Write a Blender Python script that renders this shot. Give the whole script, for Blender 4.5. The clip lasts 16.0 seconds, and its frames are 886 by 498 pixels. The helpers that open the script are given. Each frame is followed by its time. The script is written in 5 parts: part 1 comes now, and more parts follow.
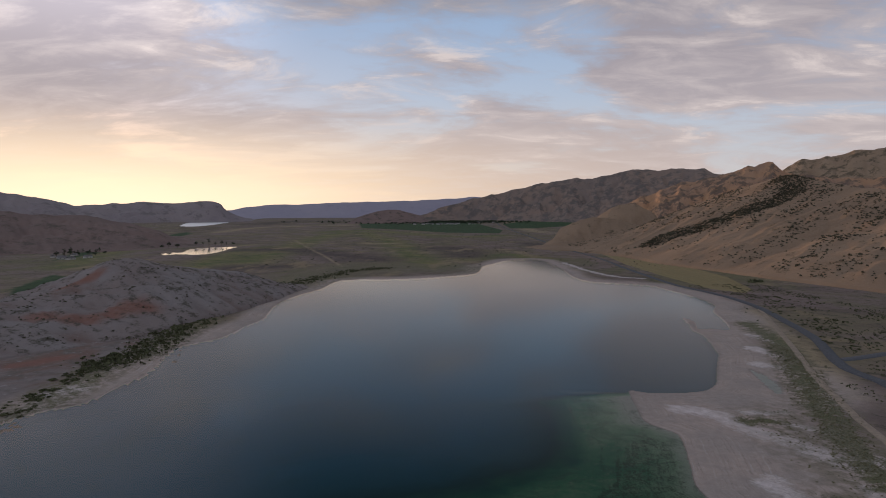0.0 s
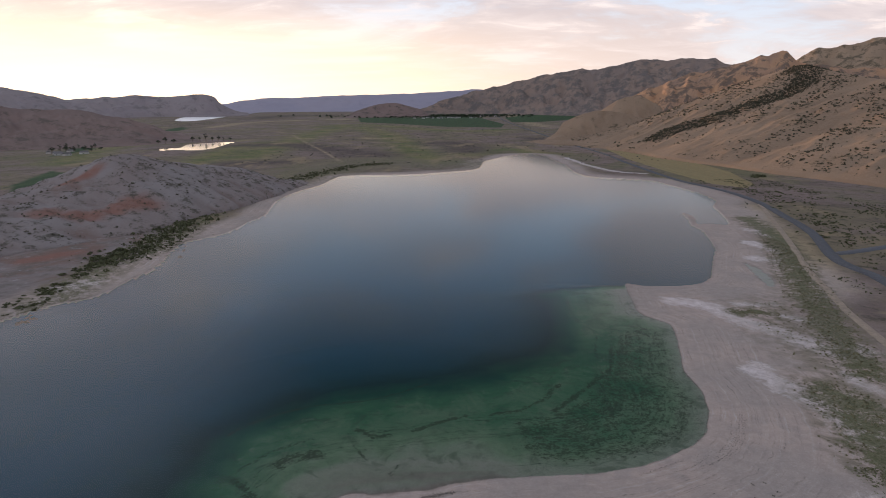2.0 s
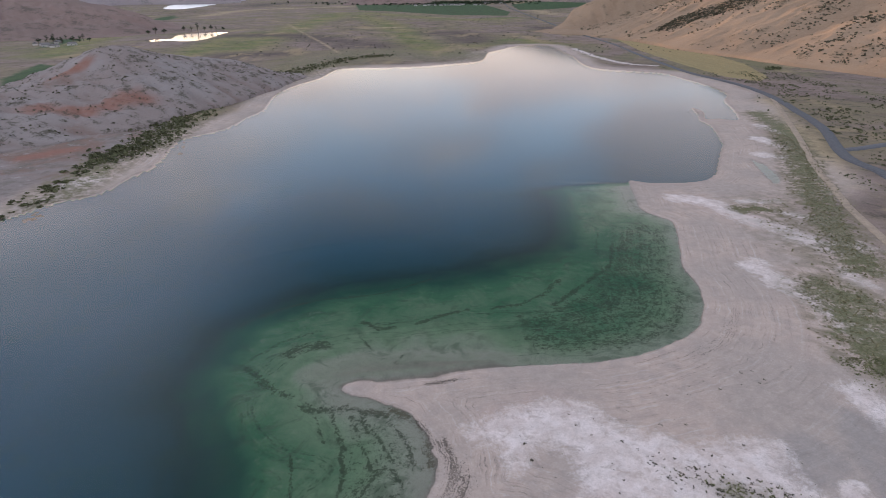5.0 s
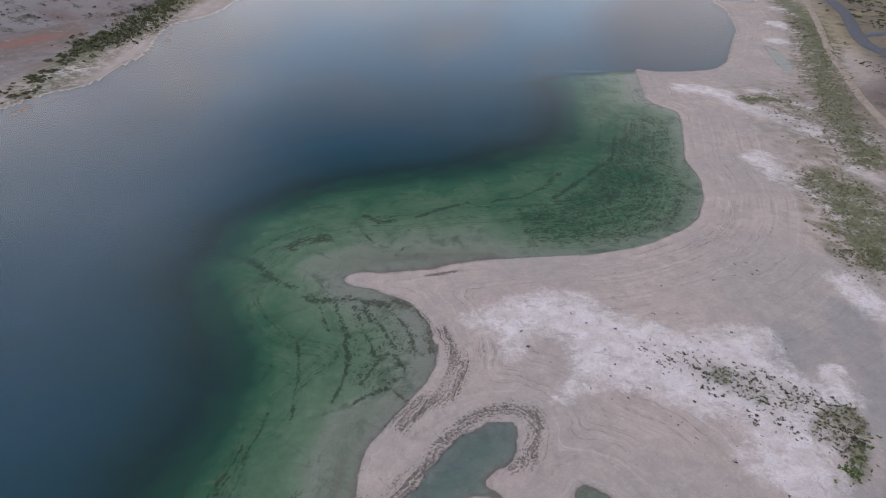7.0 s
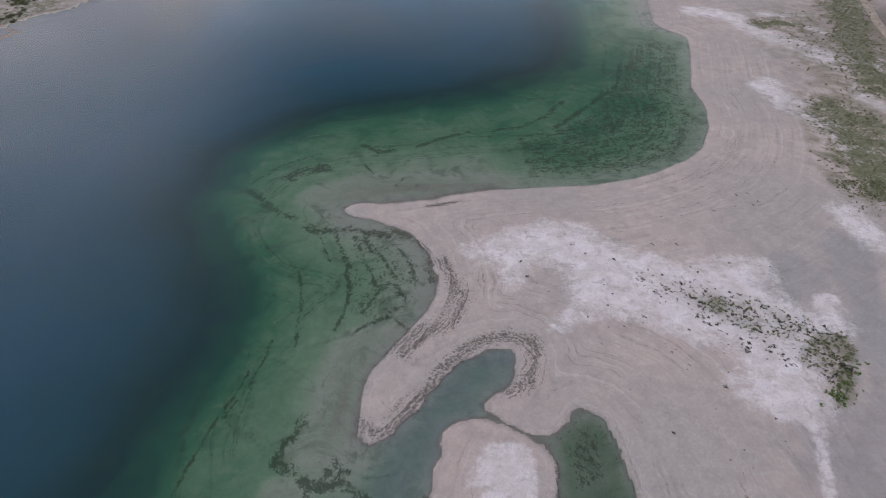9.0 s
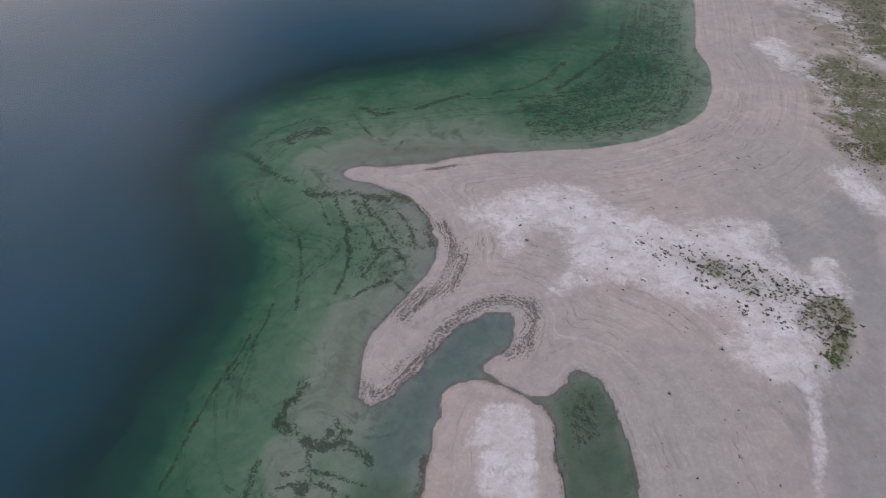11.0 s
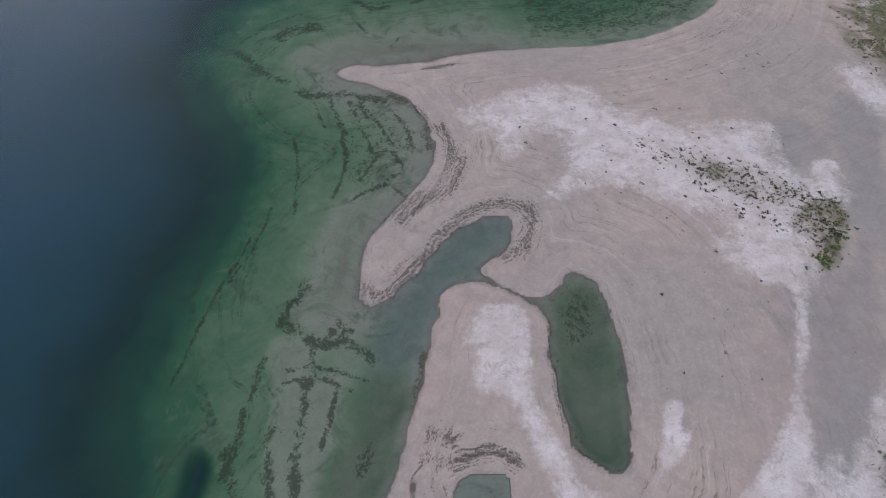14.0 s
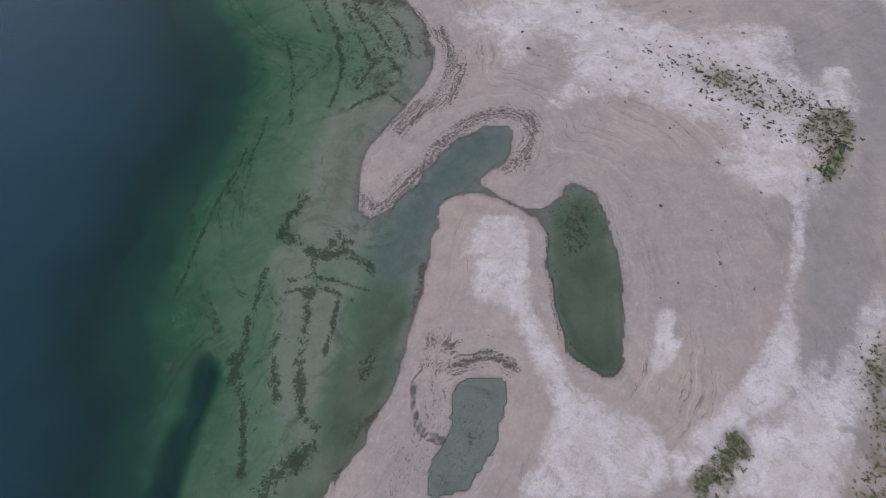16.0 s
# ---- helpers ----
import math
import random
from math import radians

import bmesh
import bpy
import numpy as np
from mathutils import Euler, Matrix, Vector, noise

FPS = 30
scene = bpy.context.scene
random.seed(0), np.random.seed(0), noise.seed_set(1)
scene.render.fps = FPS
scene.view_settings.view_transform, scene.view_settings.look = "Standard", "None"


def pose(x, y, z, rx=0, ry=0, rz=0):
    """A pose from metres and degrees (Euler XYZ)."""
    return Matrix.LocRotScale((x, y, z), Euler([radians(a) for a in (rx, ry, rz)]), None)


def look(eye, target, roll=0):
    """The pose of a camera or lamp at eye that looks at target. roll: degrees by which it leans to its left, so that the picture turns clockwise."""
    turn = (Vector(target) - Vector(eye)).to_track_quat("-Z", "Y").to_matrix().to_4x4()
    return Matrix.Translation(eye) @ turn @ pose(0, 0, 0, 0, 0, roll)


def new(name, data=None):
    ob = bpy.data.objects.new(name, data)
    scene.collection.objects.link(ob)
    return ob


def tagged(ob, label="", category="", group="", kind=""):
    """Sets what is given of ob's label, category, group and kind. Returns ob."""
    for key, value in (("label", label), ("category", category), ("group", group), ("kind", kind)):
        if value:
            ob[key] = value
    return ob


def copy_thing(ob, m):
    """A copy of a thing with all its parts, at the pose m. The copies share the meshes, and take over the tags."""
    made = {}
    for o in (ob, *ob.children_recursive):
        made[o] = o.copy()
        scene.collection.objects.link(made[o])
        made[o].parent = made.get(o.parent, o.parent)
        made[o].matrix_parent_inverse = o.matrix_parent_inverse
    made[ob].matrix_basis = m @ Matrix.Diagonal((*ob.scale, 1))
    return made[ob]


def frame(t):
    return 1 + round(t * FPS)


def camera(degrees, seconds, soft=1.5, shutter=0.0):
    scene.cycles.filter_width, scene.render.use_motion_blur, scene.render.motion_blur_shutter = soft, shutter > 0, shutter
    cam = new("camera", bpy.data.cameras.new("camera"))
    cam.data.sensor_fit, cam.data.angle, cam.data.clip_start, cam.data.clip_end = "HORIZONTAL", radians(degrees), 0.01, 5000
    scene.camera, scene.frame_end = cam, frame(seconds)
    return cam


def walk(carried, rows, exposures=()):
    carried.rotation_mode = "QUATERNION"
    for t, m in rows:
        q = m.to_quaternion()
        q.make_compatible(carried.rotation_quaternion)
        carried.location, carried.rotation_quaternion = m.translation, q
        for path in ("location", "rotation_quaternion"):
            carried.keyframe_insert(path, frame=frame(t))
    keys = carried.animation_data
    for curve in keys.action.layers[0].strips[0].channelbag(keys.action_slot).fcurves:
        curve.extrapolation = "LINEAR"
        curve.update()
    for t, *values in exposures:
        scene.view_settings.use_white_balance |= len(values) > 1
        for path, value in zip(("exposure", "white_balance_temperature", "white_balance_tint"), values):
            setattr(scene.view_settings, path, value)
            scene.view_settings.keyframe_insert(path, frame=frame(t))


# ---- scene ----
EYE = 90.0
cam = camera(73.0, 16.0, 0.95)
ROWS = [
    (0.0, 0.0, -3.51, 0.0), (0.5, -0.01, -6.17, 0.0), (1.0, 0.02, -9.25, 0.04), (1.5, 0.06, -11.66, 0.11), (2.0, 0.08, -13.47, 0.14),
    (2.5, 0.17, -15.17, 0.17), (3.0, 0.27, -17.32, 0.18), (3.5, 0.32, -19.26, 0.2), (6.0, 0.43, -27.25, 0.29), (6.5, 0.44, -30.32, 0.29),
    (7.0, 0.46, -33.47, 0.38), (7.5, 0.48, -35.91, 0.38), (8.0, 0.51, -37.74, 0.4), (8.5, 0.56, -39.1, 0.41), (9.0, 0.54, -40.1, 0.39),
    (11.5, 0.5, -44.72, 0.41), (12.0, 0.43, -46.12, 0.36), (12.5, 0.43, -47.55, 0.33), (13.0, 0.4, -48.78, 0.41), (13.5, 0.37, -50.48, 0.4),
    (14.0, 0.34, -52.76, 0.42), (14.5, 0.33, -55.25, 0.48), (15.0, 0.33, -57.69, 0.35), (15.5, 0.31, -59.62, 0.33), (16.0, 0.31, -61.23, 0.33),
]
EXPOSURES = [(0.0, -0.1), (0.5, -0.03), (1.0, 0.15), (1.5, 0.33), (2.5, 0.72), (3.5, 1.06), (6.0, 1.36), (9.0, 1.33), (12.0, 1.28), (16.0, 1.26)]
walk(cam, [(t, pose(0, 0, EYE, 0, 0, yaw) @ pose(0, 0, 0, pitch) @ pose(0, 0, 0, 0, roll) @ pose(0, 0, 0, 90)) for t, yaw, pitch, roll in ROWS], EXPOSURES)


# ---- node helper ----
class Nodes:
    """Short hand for building node trees."""

    def __init__(self, tree):
        self.tree = tree

    def add(self, kind, **props):
        node = self.tree.nodes.new(kind)
        for key, value in props.items():
            setattr(node, key, value)
        return node

    def put(self, socket, value):
        if isinstance(value, bpy.types.NodeSocket):
            self.tree.links.new(value, socket)
        elif isinstance(value, (tuple, list)) and len(value) == 3 and socket.type == "RGBA":
            socket.default_value = (*value, 1)
        else:
            socket.default_value = value

    def attr(self, name):
        return self.add("ShaderNodeAttribute", attribute_name=name).outputs["Fac"]

    def math(self, op, a, b=0.0, c=0.0, clamp=False):
        node = self.add("ShaderNodeMath", operation=op, use_clamp=clamp)
        for i, v in enumerate((a, b, c)):
            self.put(node.inputs[i], v)
        return node.outputs[0]

    def vec(self, op, a, b=(0, 0, 0)):
        node = self.add("ShaderNodeVectorMath", operation=op)
        self.put(node.inputs[0], a)
        self.put(node.inputs[1], b)
        return node.outputs["Value"] if op in ("DOT_PRODUCT", "LENGTH") else node.outputs[0]

    def step(self, x, lo, hi, to_lo=0.0, to_hi=1.0):
        node = self.add("ShaderNodeMapRange", interpolation_type="SMOOTHSTEP")
        for i, v in enumerate((x, lo, hi, to_lo, to_hi)):
            self.put(node.inputs[i], v)
        return node.outputs[0]

    def noise(self, vector, scale, detail=4.0, rough=0.55, distort=0.0):
        node = self.add("ShaderNodeTexNoise")
        self.put(node.inputs["Vector"], vector)
        for key, v in (("Scale", scale), ("Detail", detail), ("Roughness", rough), ("Distortion", distort)):
            node.inputs[key].default_value = v
        return node.outputs["Fac"]

    def mix(self, fac, a, b, blend="MIX"):
        node = self.add("ShaderNodeMix", data_type="RGBA", blend_type=blend)
        self.put(node.inputs[0], fac)
        self.put(node.inputs[6], a)
        self.put(node.inputs[7], b)
        return node.outputs[2]

    def ramp(self, x, stops):
        node = self.add("ShaderNodeValToRGB")
        while len(node.color_ramp.elements) < len(stops):
            node.color_ramp.elements.new(1.0)
        for el, (at, colour) in zip(node.color_ramp.elements, stops):
            el.position, el.color = at, (*colour, 1)
        self.put(node.inputs[0], x)
        return node.outputs[0]

    def stretch(self, vector, scale, turn=0.0):
        node = self.add("ShaderNodeMapping")
        self.put(node.inputs["Vector"], vector)
        node.inputs["Scale"].default_value = scale
        node.inputs["Rotation"].default_value = (0, 0, radians(turn))
        return node.outputs[0]

    def where(self):
        return self.add("ShaderNodeTexCoord").outputs["Object"]


def combine(n, value):
    node = n.add("ShaderNodeCombineXYZ")
    for i in range(3):
        n.put(node.inputs[i], value)
    return node.outputs[0]


# ---- sky and sun ----
SUN_AZIMUTH, SUN_HEIGHT = -31.0, 1.5
sun_way = Vector((math.sin(radians(SUN_AZIMUTH)) * math.cos(radians(SUN_HEIGHT)), math.cos(radians(SUN_AZIMUTH)) * math.cos(radians(SUN_HEIGHT)), math.sin(radians(SUN_HEIGHT))))
world = bpy.data.worlds.new("evening_sky")
scene.world = world
world.use_nodes = True
world.node_tree.nodes.clear()
n = Nodes(world.node_tree)
sky = n.add("ShaderNodeTexSky", sky_type="NISHITA", sun_disc=False)
sky.sun_elevation, sky.sun_rotation = radians(SUN_HEIGHT), radians(SUN_AZIMUTH)
sky.air_density, sky.dust_density, sky.ozone_density = 1.0, 1.2, 1.5
way = n.add("ShaderNodeTexCoord").outputs["Generated"]
split = n.add("ShaderNodeSeparateXYZ")
n.put(split.inputs[0], way)
height = n.math("MAXIMUM", split.outputs[2], 0.0)
flat = n.add("ShaderNodeCombineXYZ")
lift = n.math("ADD", height, 0.17)
n.put(flat.inputs[0], n.math("DIVIDE", split.outputs[0], lift))
n.put(flat.inputs[1], n.math("DIVIDE", split.outputs[1], lift))
broad = n.noise(n.stretch(flat.outputs[0], (0.62, 0.80, 1), 28), 1.0, 8, 0.56, 0.7)
fine = n.noise(n.stretch(flat.outputs[0], (1.5, 2.6, 1), 28), 1.6, 8, 0.62, 0.5)
cover = n.step(n.math("ADD", n.math("MULTIPLY", broad, 0.72), n.math("MULTIPLY", fine, 0.28)), 0.41, 0.53)
cover = n.math("MAXIMUM", cover, n.step(height, 0.36, 0.62, 0.0, 0.85))
toward = n.math("MAXIMUM", n.vec("DOT_PRODUCT", way, tuple(sun_way)), 0.0)
glow = n.math("MULTIPLY", n.math("POWER", toward, 9.0), n.step(height, 0.0, 0.17, 1.0, 0.0))
warm = n.math("MULTIPLY", n.math("POWER", toward, 2.0), n.step(height, 0.0, 0.20, 1.0, 0.0))
clear = n.mix(1.0, n.mix(n.step(height, 0.02, 0.4), (0.52, 0.56, 0.65), (0.29, 0.43, 0.67)), n.mix(1.0, sky.outputs[0], (0.05, 0.05, 0.05), "MULTIPLY"), "ADD")
cloud = n.mix(n.step(fine, 0.40, 0.66), (0.40, 0.35, 0.38), (0.60, 0.52, 0.52))
cloud = n.mix(n.step(n.math("SUBTRACT", fine, n.math("MULTIPLY", broad, 0.6)), 0.26, 0.40, 0.0, 0.8), cloud, (0.86, 0.74, 0.70))
cloud = n.mix(n.step(height, 0.05, 0.3, 0.5, 0.0), cloud, (0.66, 0.58, 0.58))
cloud = n.mix(n.step(height, 0.22, 0.6, 0.0, 0.8), cloud, (0.40, 0.43, 0.485))
air = n.mix(n.math("MULTIPLY", cover, n.step(height, 0.0, 0.08, 0.75, 0.92)), clear, cloud)
air = n.mix(n.math("MULTIPLY", warm, n.step(fine, 0.3, 0.7, 0.95, 0.6)), air, (0.88, 0.63, 0.45))
air = n.mix(n.math("MULTIPLY", glow, 0.92), air, (1.5, 1.17, 0.80))
# unseen dark blue patch added to dim the lake's reflection, bright cloud beside it
turn = n.math("ARCTAN2", split.outputs[0], split.outputs[1])
dark_patch = n.math("MULTIPLY", n.math("MULTIPLY", n.step(turn, -0.62, -0.12), n.step(turn, 0.7, 1.5, 1.0, 0.0)), n.math("MULTIPLY", n.step(height, 0.29, 0.43), n.step(height, 0.86, 0.99, 1.0, 0.0)))
air = n.mix(n.math("MULTIPLY", dark_patch, 0.9), air, n.mix(n.step(fine, 0.35, 0.65), (0.045, 0.065, 0.085), (0.10, 0.11, 0.13)))
veil = n.math("MULTIPLY", n.math("MULTIPLY", n.step(turn, -0.55, -0.2, 1.0, 0.0), n.step(turn, -2.6, -1.6)), n.math("MULTIPLY", n.step(height, 0.17, 0.34), n.step(height, 0.5, 0.75, 1.0, 0.0)))
dim = n.math("MULTIPLY", n.math("ADD", n.math("MULTIPLY", veil, 1.0), n.step(height, 0.34, 0.95, 1.0, 0.82)), n.step(height, 0.14, 0.40, 0.98, 0.9))
back = n.add("ShaderNodeBackground")
n.put(back.inputs["Color"], n.mix(1.0, air, combine(n, dim), "MULTIPLY"))
back.inputs["Strength"].default_value = 1.0
n.put(n.add("ShaderNodeOutputWorld").inputs["Surface"], back.outputs[0])

lamp = bpy.data.lights.new("sun", "SUN")
lamp.energy, lamp.angle, lamp.color = 2.0, radians(0.6), (1.0, 0.60, 0.34)
sun = new("sun", lamp)
sun.matrix_world = look(sun_way * 100 + Vector((0, 0, 60)), (0, 0, 60))


# ---- materials ----
def material(name):
    mat = bpy.data.materials.new(name)
    mat.use_nodes = True
    mat.node_tree.nodes.clear()
    return mat, Nodes(mat.node_tree)


def finish(n, colour, rough=0.9, bump=None, strength=0.3, distance=0.1, spec=0.3, metal=0.0):
    shade = n.add("ShaderNodeBsdfPrincipled")
    n.put(shade.inputs["Base Color"], colour)
    n.put(shade.inputs["Roughness"], rough)
    n.put(shade.inputs["Metallic"], metal)
    n.put(shade.inputs["Specular IOR Level"], spec)
    if bump is not None:
        node = n.add("ShaderNodeBump")
        node.inputs["Strength"].default_value = strength
        node.inputs["Distance"].default_value = distance
        n.put(node.inputs["Height"], bump)
        n.put(shade.inputs["Normal"], node.outputs[0])
    n.put(n.add("ShaderNodeOutputMaterial").inputs["Surface"], shade.outputs[0])


def ground_material():
    mat, n = material("lakeside_ground")
    at = n.where()
    shore, depth = n.attr("shore"), n.attr("depth")
    big, mid, small, grain = n.noise(at, 0.03, 5), n.noise(at, 0.2, 7, 0.62, 0.4), n.noise(at, 0.9, 6, 0.68), n.noise(at, 4.0, 5, 0.7)
    # dry mud and sand
    mud = n.mix(n.step(big, 0.36, 0.62), (0.366, 0.305, 0.274), (0.44, 0.347, 0.303))
    mud = n.mix(n.step(mid, 0.42, 0.70, 0, 0.6), mud, (0.322, 0.275, 0.25))
    mud = n.mix(n.step(small, 0.5, 0.68, 0, 0.35), mud, (0.455, 0.382, 0.345))
    mud = n.mix(n.step(n.noise(at, 0.5, 8, 0.7, 0.8), 0.58, 0.74, 0, 0.3), mud, (0.27, 0.242, 0.225))
    mud = n.mix(n.step(grain, 0.52, 0.70, 0, 0.22), mud, (0.22, 0.2, 0.185))
    mud = n.mix(n.math("MULTIPLY", n.attr("pink"), n.step(mid, 0.25, 0.6, 0.9, 0.35)), mud, (0.42, 0.32, 0.285))
    # strand lines that follow the water's edge, uneven in width and broken
    tape = n.add("ShaderNodeCombineXYZ")
    n.put(tape.inputs[0], n.math("MULTIPLY", n.math("ADD", shore, n.math("MULTIPLY", n.math("SUBTRACT", mid, 0.5), 2.4)), 1.05))
    n.put(tape.inputs[1], n.math("MULTIPLY", big, 2.0))
    bands = n.noise(tape.outputs[0], 1.0, 7, 0.74)
    near = n.step(shore, 8.0, 40.0, 1.0, 0.5)
    patchy = n.step(n.noise(at, 0.06, 4), 0.38, 0.60, 0.1, 1.0)
    lines = n.math("MULTIPLY", n.math("MULTIPLY", n.step(bands, 0.52, 0.62), patchy), near)
    mud = n.mix(n.math("MULTIPLY", n.math("MULTIPLY", lines, n.step(small, 0.42, 0.58, 0.15, 1.0)), 0.72), mud, (0.125, 0.108, 0.095))
    pale = n.math("MULTIPLY", n.math("MULTIPLY", n.step(bands, 0.38, 0.47, 1.0, 0.0), patchy), near)
    mud = n.mix(n.math("MULTIPLY", pale, 0.6), mud, (0.49, 0.44, 0.42))
    # dry weed thrown up in broken drifts
    threads = n.noise(tape.outputs[0], 2.2, 6, 0.72, 0.6)
    litter = n.math("ADD", n.math("MULTIPLY", n.noise(at, 2.2, 6, 0.7, 0.5), 0.5), n.math("MULTIPLY", threads, 0.5))
    wrack = n.step(n.math("ADD", litter, n.math("MULTIPLY", n.math("SUBTRACT", n.attr("wrack"), 1.0), 0.16)), 0.445, 0.53)
    mud = n.mix(n.math("MULTIPLY", wrack, n.step(n.attr("wrack"), 0.02, 0.25, 0, 0.9)), mud, n.mix(n.step(small, 0.4, 0.6), (0.085, 0.07, 0.06), (0.15, 0.122, 0.104)))
    mud = n.mix(n.math("MULTIPLY", n.step(n.attr("ruts"), 0.6, 0.9), n.step(small, 0.38, 0.55, 0.3, 0.85)), mud, (0.085, 0.075, 0.065))
    rim = n.math("MULTIPLY", n.step(n.math("ADD", n.attr("brim"), n.math("MULTIPLY", small, 1.6)), 0.6, 1.6, 1.0, 0.0), n.step(n.noise(at, 0.1, 4), 0.36, 0.6, 0.25, 1.0))
    mud = n.mix(n.math("MULTIPLY", rim, 0.42), mud, (0.135, 0.118, 0.098))
    # range land further out
    wide = n.noise(at, 0.006, 8, 0.62, 0.8)
    scrub = n.mix(n.step(wide, 0.42, 0.58), (0.215, 0.16, 0.142), (0.185, 0.15, 0.10))
    scrub = n.mix(n.step(n.noise(at, 0.018, 8, 0.66, 0.5), 0.46, 0.62, 0, 0.6), scrub, (0.115, 0.088, 0.078))
    scrub = n.mix(n.step(n.noise(n.stretch(at, (0.009, 0.0035, 1), 8), 1.0, 6, 0.6, 0.6), 0.52, 0.64, 0, 0.6), scrub, (0.135, 0.132, 0.06))
    scrub = n.mix(n.math("MULTIPLY", n.attr("meadow"), n.step(n.noise(at, 0.03, 6, 0.66), 0.30, 0.55, 0.35, 1.0)), scrub, n.mix(n.step(n.noise(at, 0.012, 5), 0.4, 0.6), (0.118, 0.135, 0.046), (0.20, 0.18, 0.078)))
    scrub = n.mix(n.math("MULTIPLY", n.attr("sage"), n.step(n.noise(at, 0.03, 6, 0.66), 0.30, 0.55, 0.45, 1.0)), scrub, (0.095, 0.072, 0.064))
    scrub = n.mix(n.math("MULTIPLY", n.attr("straw"), n.step(n.noise(at, 0.04, 6, 0.66), 0.35, 0.55, 0.3, 1.0)), scrub, (0.34, 0.265, 0.17))
    scrub = n.mix(n.step(n.noise(at, 0.09, 7, 0.74), 0.52, 0.64, 0, 0.75), scrub, (0.058, 0.055, 0.034))
    scrub = n.mix(n.step(n.noise(n.stretch(at, (0.02, 0.006, 1), 15), 1.0, 6, 0.6), 0.55, 0.67, 0, 0.75), scrub, (0.28, 0.215, 0.13))
    clay = n.mix(n.step(n.noise(at, 0.013, 6, 0.6, 0.8), 0.44, 0.58), (0.225, 0.19, 0.182), (0.19, 0.125, 0.105))
    clay = n.mix(n.step(n.noise(at, 0.07, 7, 0.7), 0.46, 0.64, 0, 0.8), clay, (0.135, 0.12, 0.105))
    clay = n.mix(n.step(n.noise(at, 0.18, 6, 0.7), 0.56, 0.68, 0, 0.8), clay, (0.30, 0.275, 0.275))
    clay = n.mix(n.math("MULTIPLY", n.attr("red"), n.step(mid, 0.2, 0.6, 0.5, 0.95)), clay, (0.235, 0.115, 0.088))
    scrub = n.mix(n.attr("bad"), scrub, clay)
    colour = n.mix(n.attr("dry"), mud, scrub)
    # damp ground, salt crust, low plants
    wet = n.math("MULTIPLY", n.attr("wet"), n.step(n.math("ADD", mid, n.math("MULTIPLY", n.attr("wet"), 0.5)), 0.45, 0.9))
    colour = n.mix(n.math("MULTIPLY", wet, 0.45), colour, n.mix(n.step(big, 0.4, 0.6), (0.225, 0.22, 0.222), (0.185, 0.185, 0.19)))
    drift = n.noise(n.stretch(n.stretch(at, (1, 1, 1), 51), (0.045, 0.22, 1)), 1.0, 7, 0.66, 0.4)
    ragged = n.math("ADD", n.math("MULTIPLY", n.math("SUBTRACT", drift, 0.5), n.step(n.attr("afar"), 0.0, 1.0, 0.2, 2.2)), n.math("ADD", n.math("MULTIPLY", n.math("SUBTRACT", n.noise(at, 0.16, 7, 0.66, 0.5), 0.5), 1.5), n.math("MULTIPLY", n.math("SUBTRACT", small, 0.5), 0.9)))
    crust = n.math("MULTIPLY", n.step(n.math("ADD", n.attr("salt"), ragged), 0.12, 0.85), n.step(n.attr("salt"), 0.0, 0.12))
    crust = n.math("MULTIPLY", n.math("MULTIPLY", crust, n.step(grain, 0.34, 0.52, 0.6, 1.0)), n.step(n.noise(at, 0.45, 8, 0.75, 0.6), 0.36, 0.50, 0.35, 1.0))
    colour = n.mix(n.math("MULTIPLY", crust, 0.85), colour, n.mix(n.step(mid, 0.35, 0.65), (0.57, 0.485, 0.465), (0.71, 0.63, 0.62)))
    colour = n.mix(n.math("MULTIPLY", n.step(n.attr("green"), 0.05, 0.5, 0, 0.7), n.step(n.math("ADD", mid, n.math("MULTIPLY", drift, 0.8)), 0.75, 1.0)), colour, (0.185, 0.155, 0.105))
    tuft = n.noise(at, 0.75, 8, 0.78)
    plants = n.step(n.math("ADD", n.attr("green"), n.math("MULTIPLY", n.math("SUBTRACT", n.math("ADD", n.math("MULTIPLY", tuft, 0.6), n.math("MULTIPLY", mid, 0.4)), 0.5), 3.4)), 0.55, 0.95)
    leaf = n.mix(n.step(n.noise(at, 1.6, 5, 0.7), 0.40, 0.62), (0.08, 0.082, 0.042), (0.215, 0.195, 0.13))
    leaf = n.mix(n.step(big, 0.45, 0.6, 0, 0.5), leaf, (0.11, 0.118, 0.05))
    colour = n.mix(n.math("MULTIPLY", plants, n.step(n.attr("green"), 0.02, 0.3, 0, 0.9)), colour, leaf)
    # sown fields
    rows = n.step(n.noise(n.stretch(at, (0.25, 0.01, 1), 20), 1.0, 3), 0.35, 0.65)
    colour = n.mix(n.math("MULTIPLY", n.attr("crop"), n.step(mid, 0.1, 0.5, 0.8, 1.0)), colour, n.mix(rows, (0.032, 0.062, 0.028), (0.05, 0.09, 0.035)))
    colour = n.mix(n.math("MULTIPLY", n.attr("stubble"), 0.95), colour, n.mix(n.step(mid, 0.3, 0.7), n.mix(rows, (0.27, 0.20, 0.095), (0.32, 0.24, 0.12)), (0.25, 0.205, 0.105)))
    # lake bed by depth: water's light absorption and sky glow put into its colour
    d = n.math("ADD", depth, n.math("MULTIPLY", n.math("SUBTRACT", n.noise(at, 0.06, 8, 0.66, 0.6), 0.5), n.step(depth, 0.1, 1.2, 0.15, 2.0)))
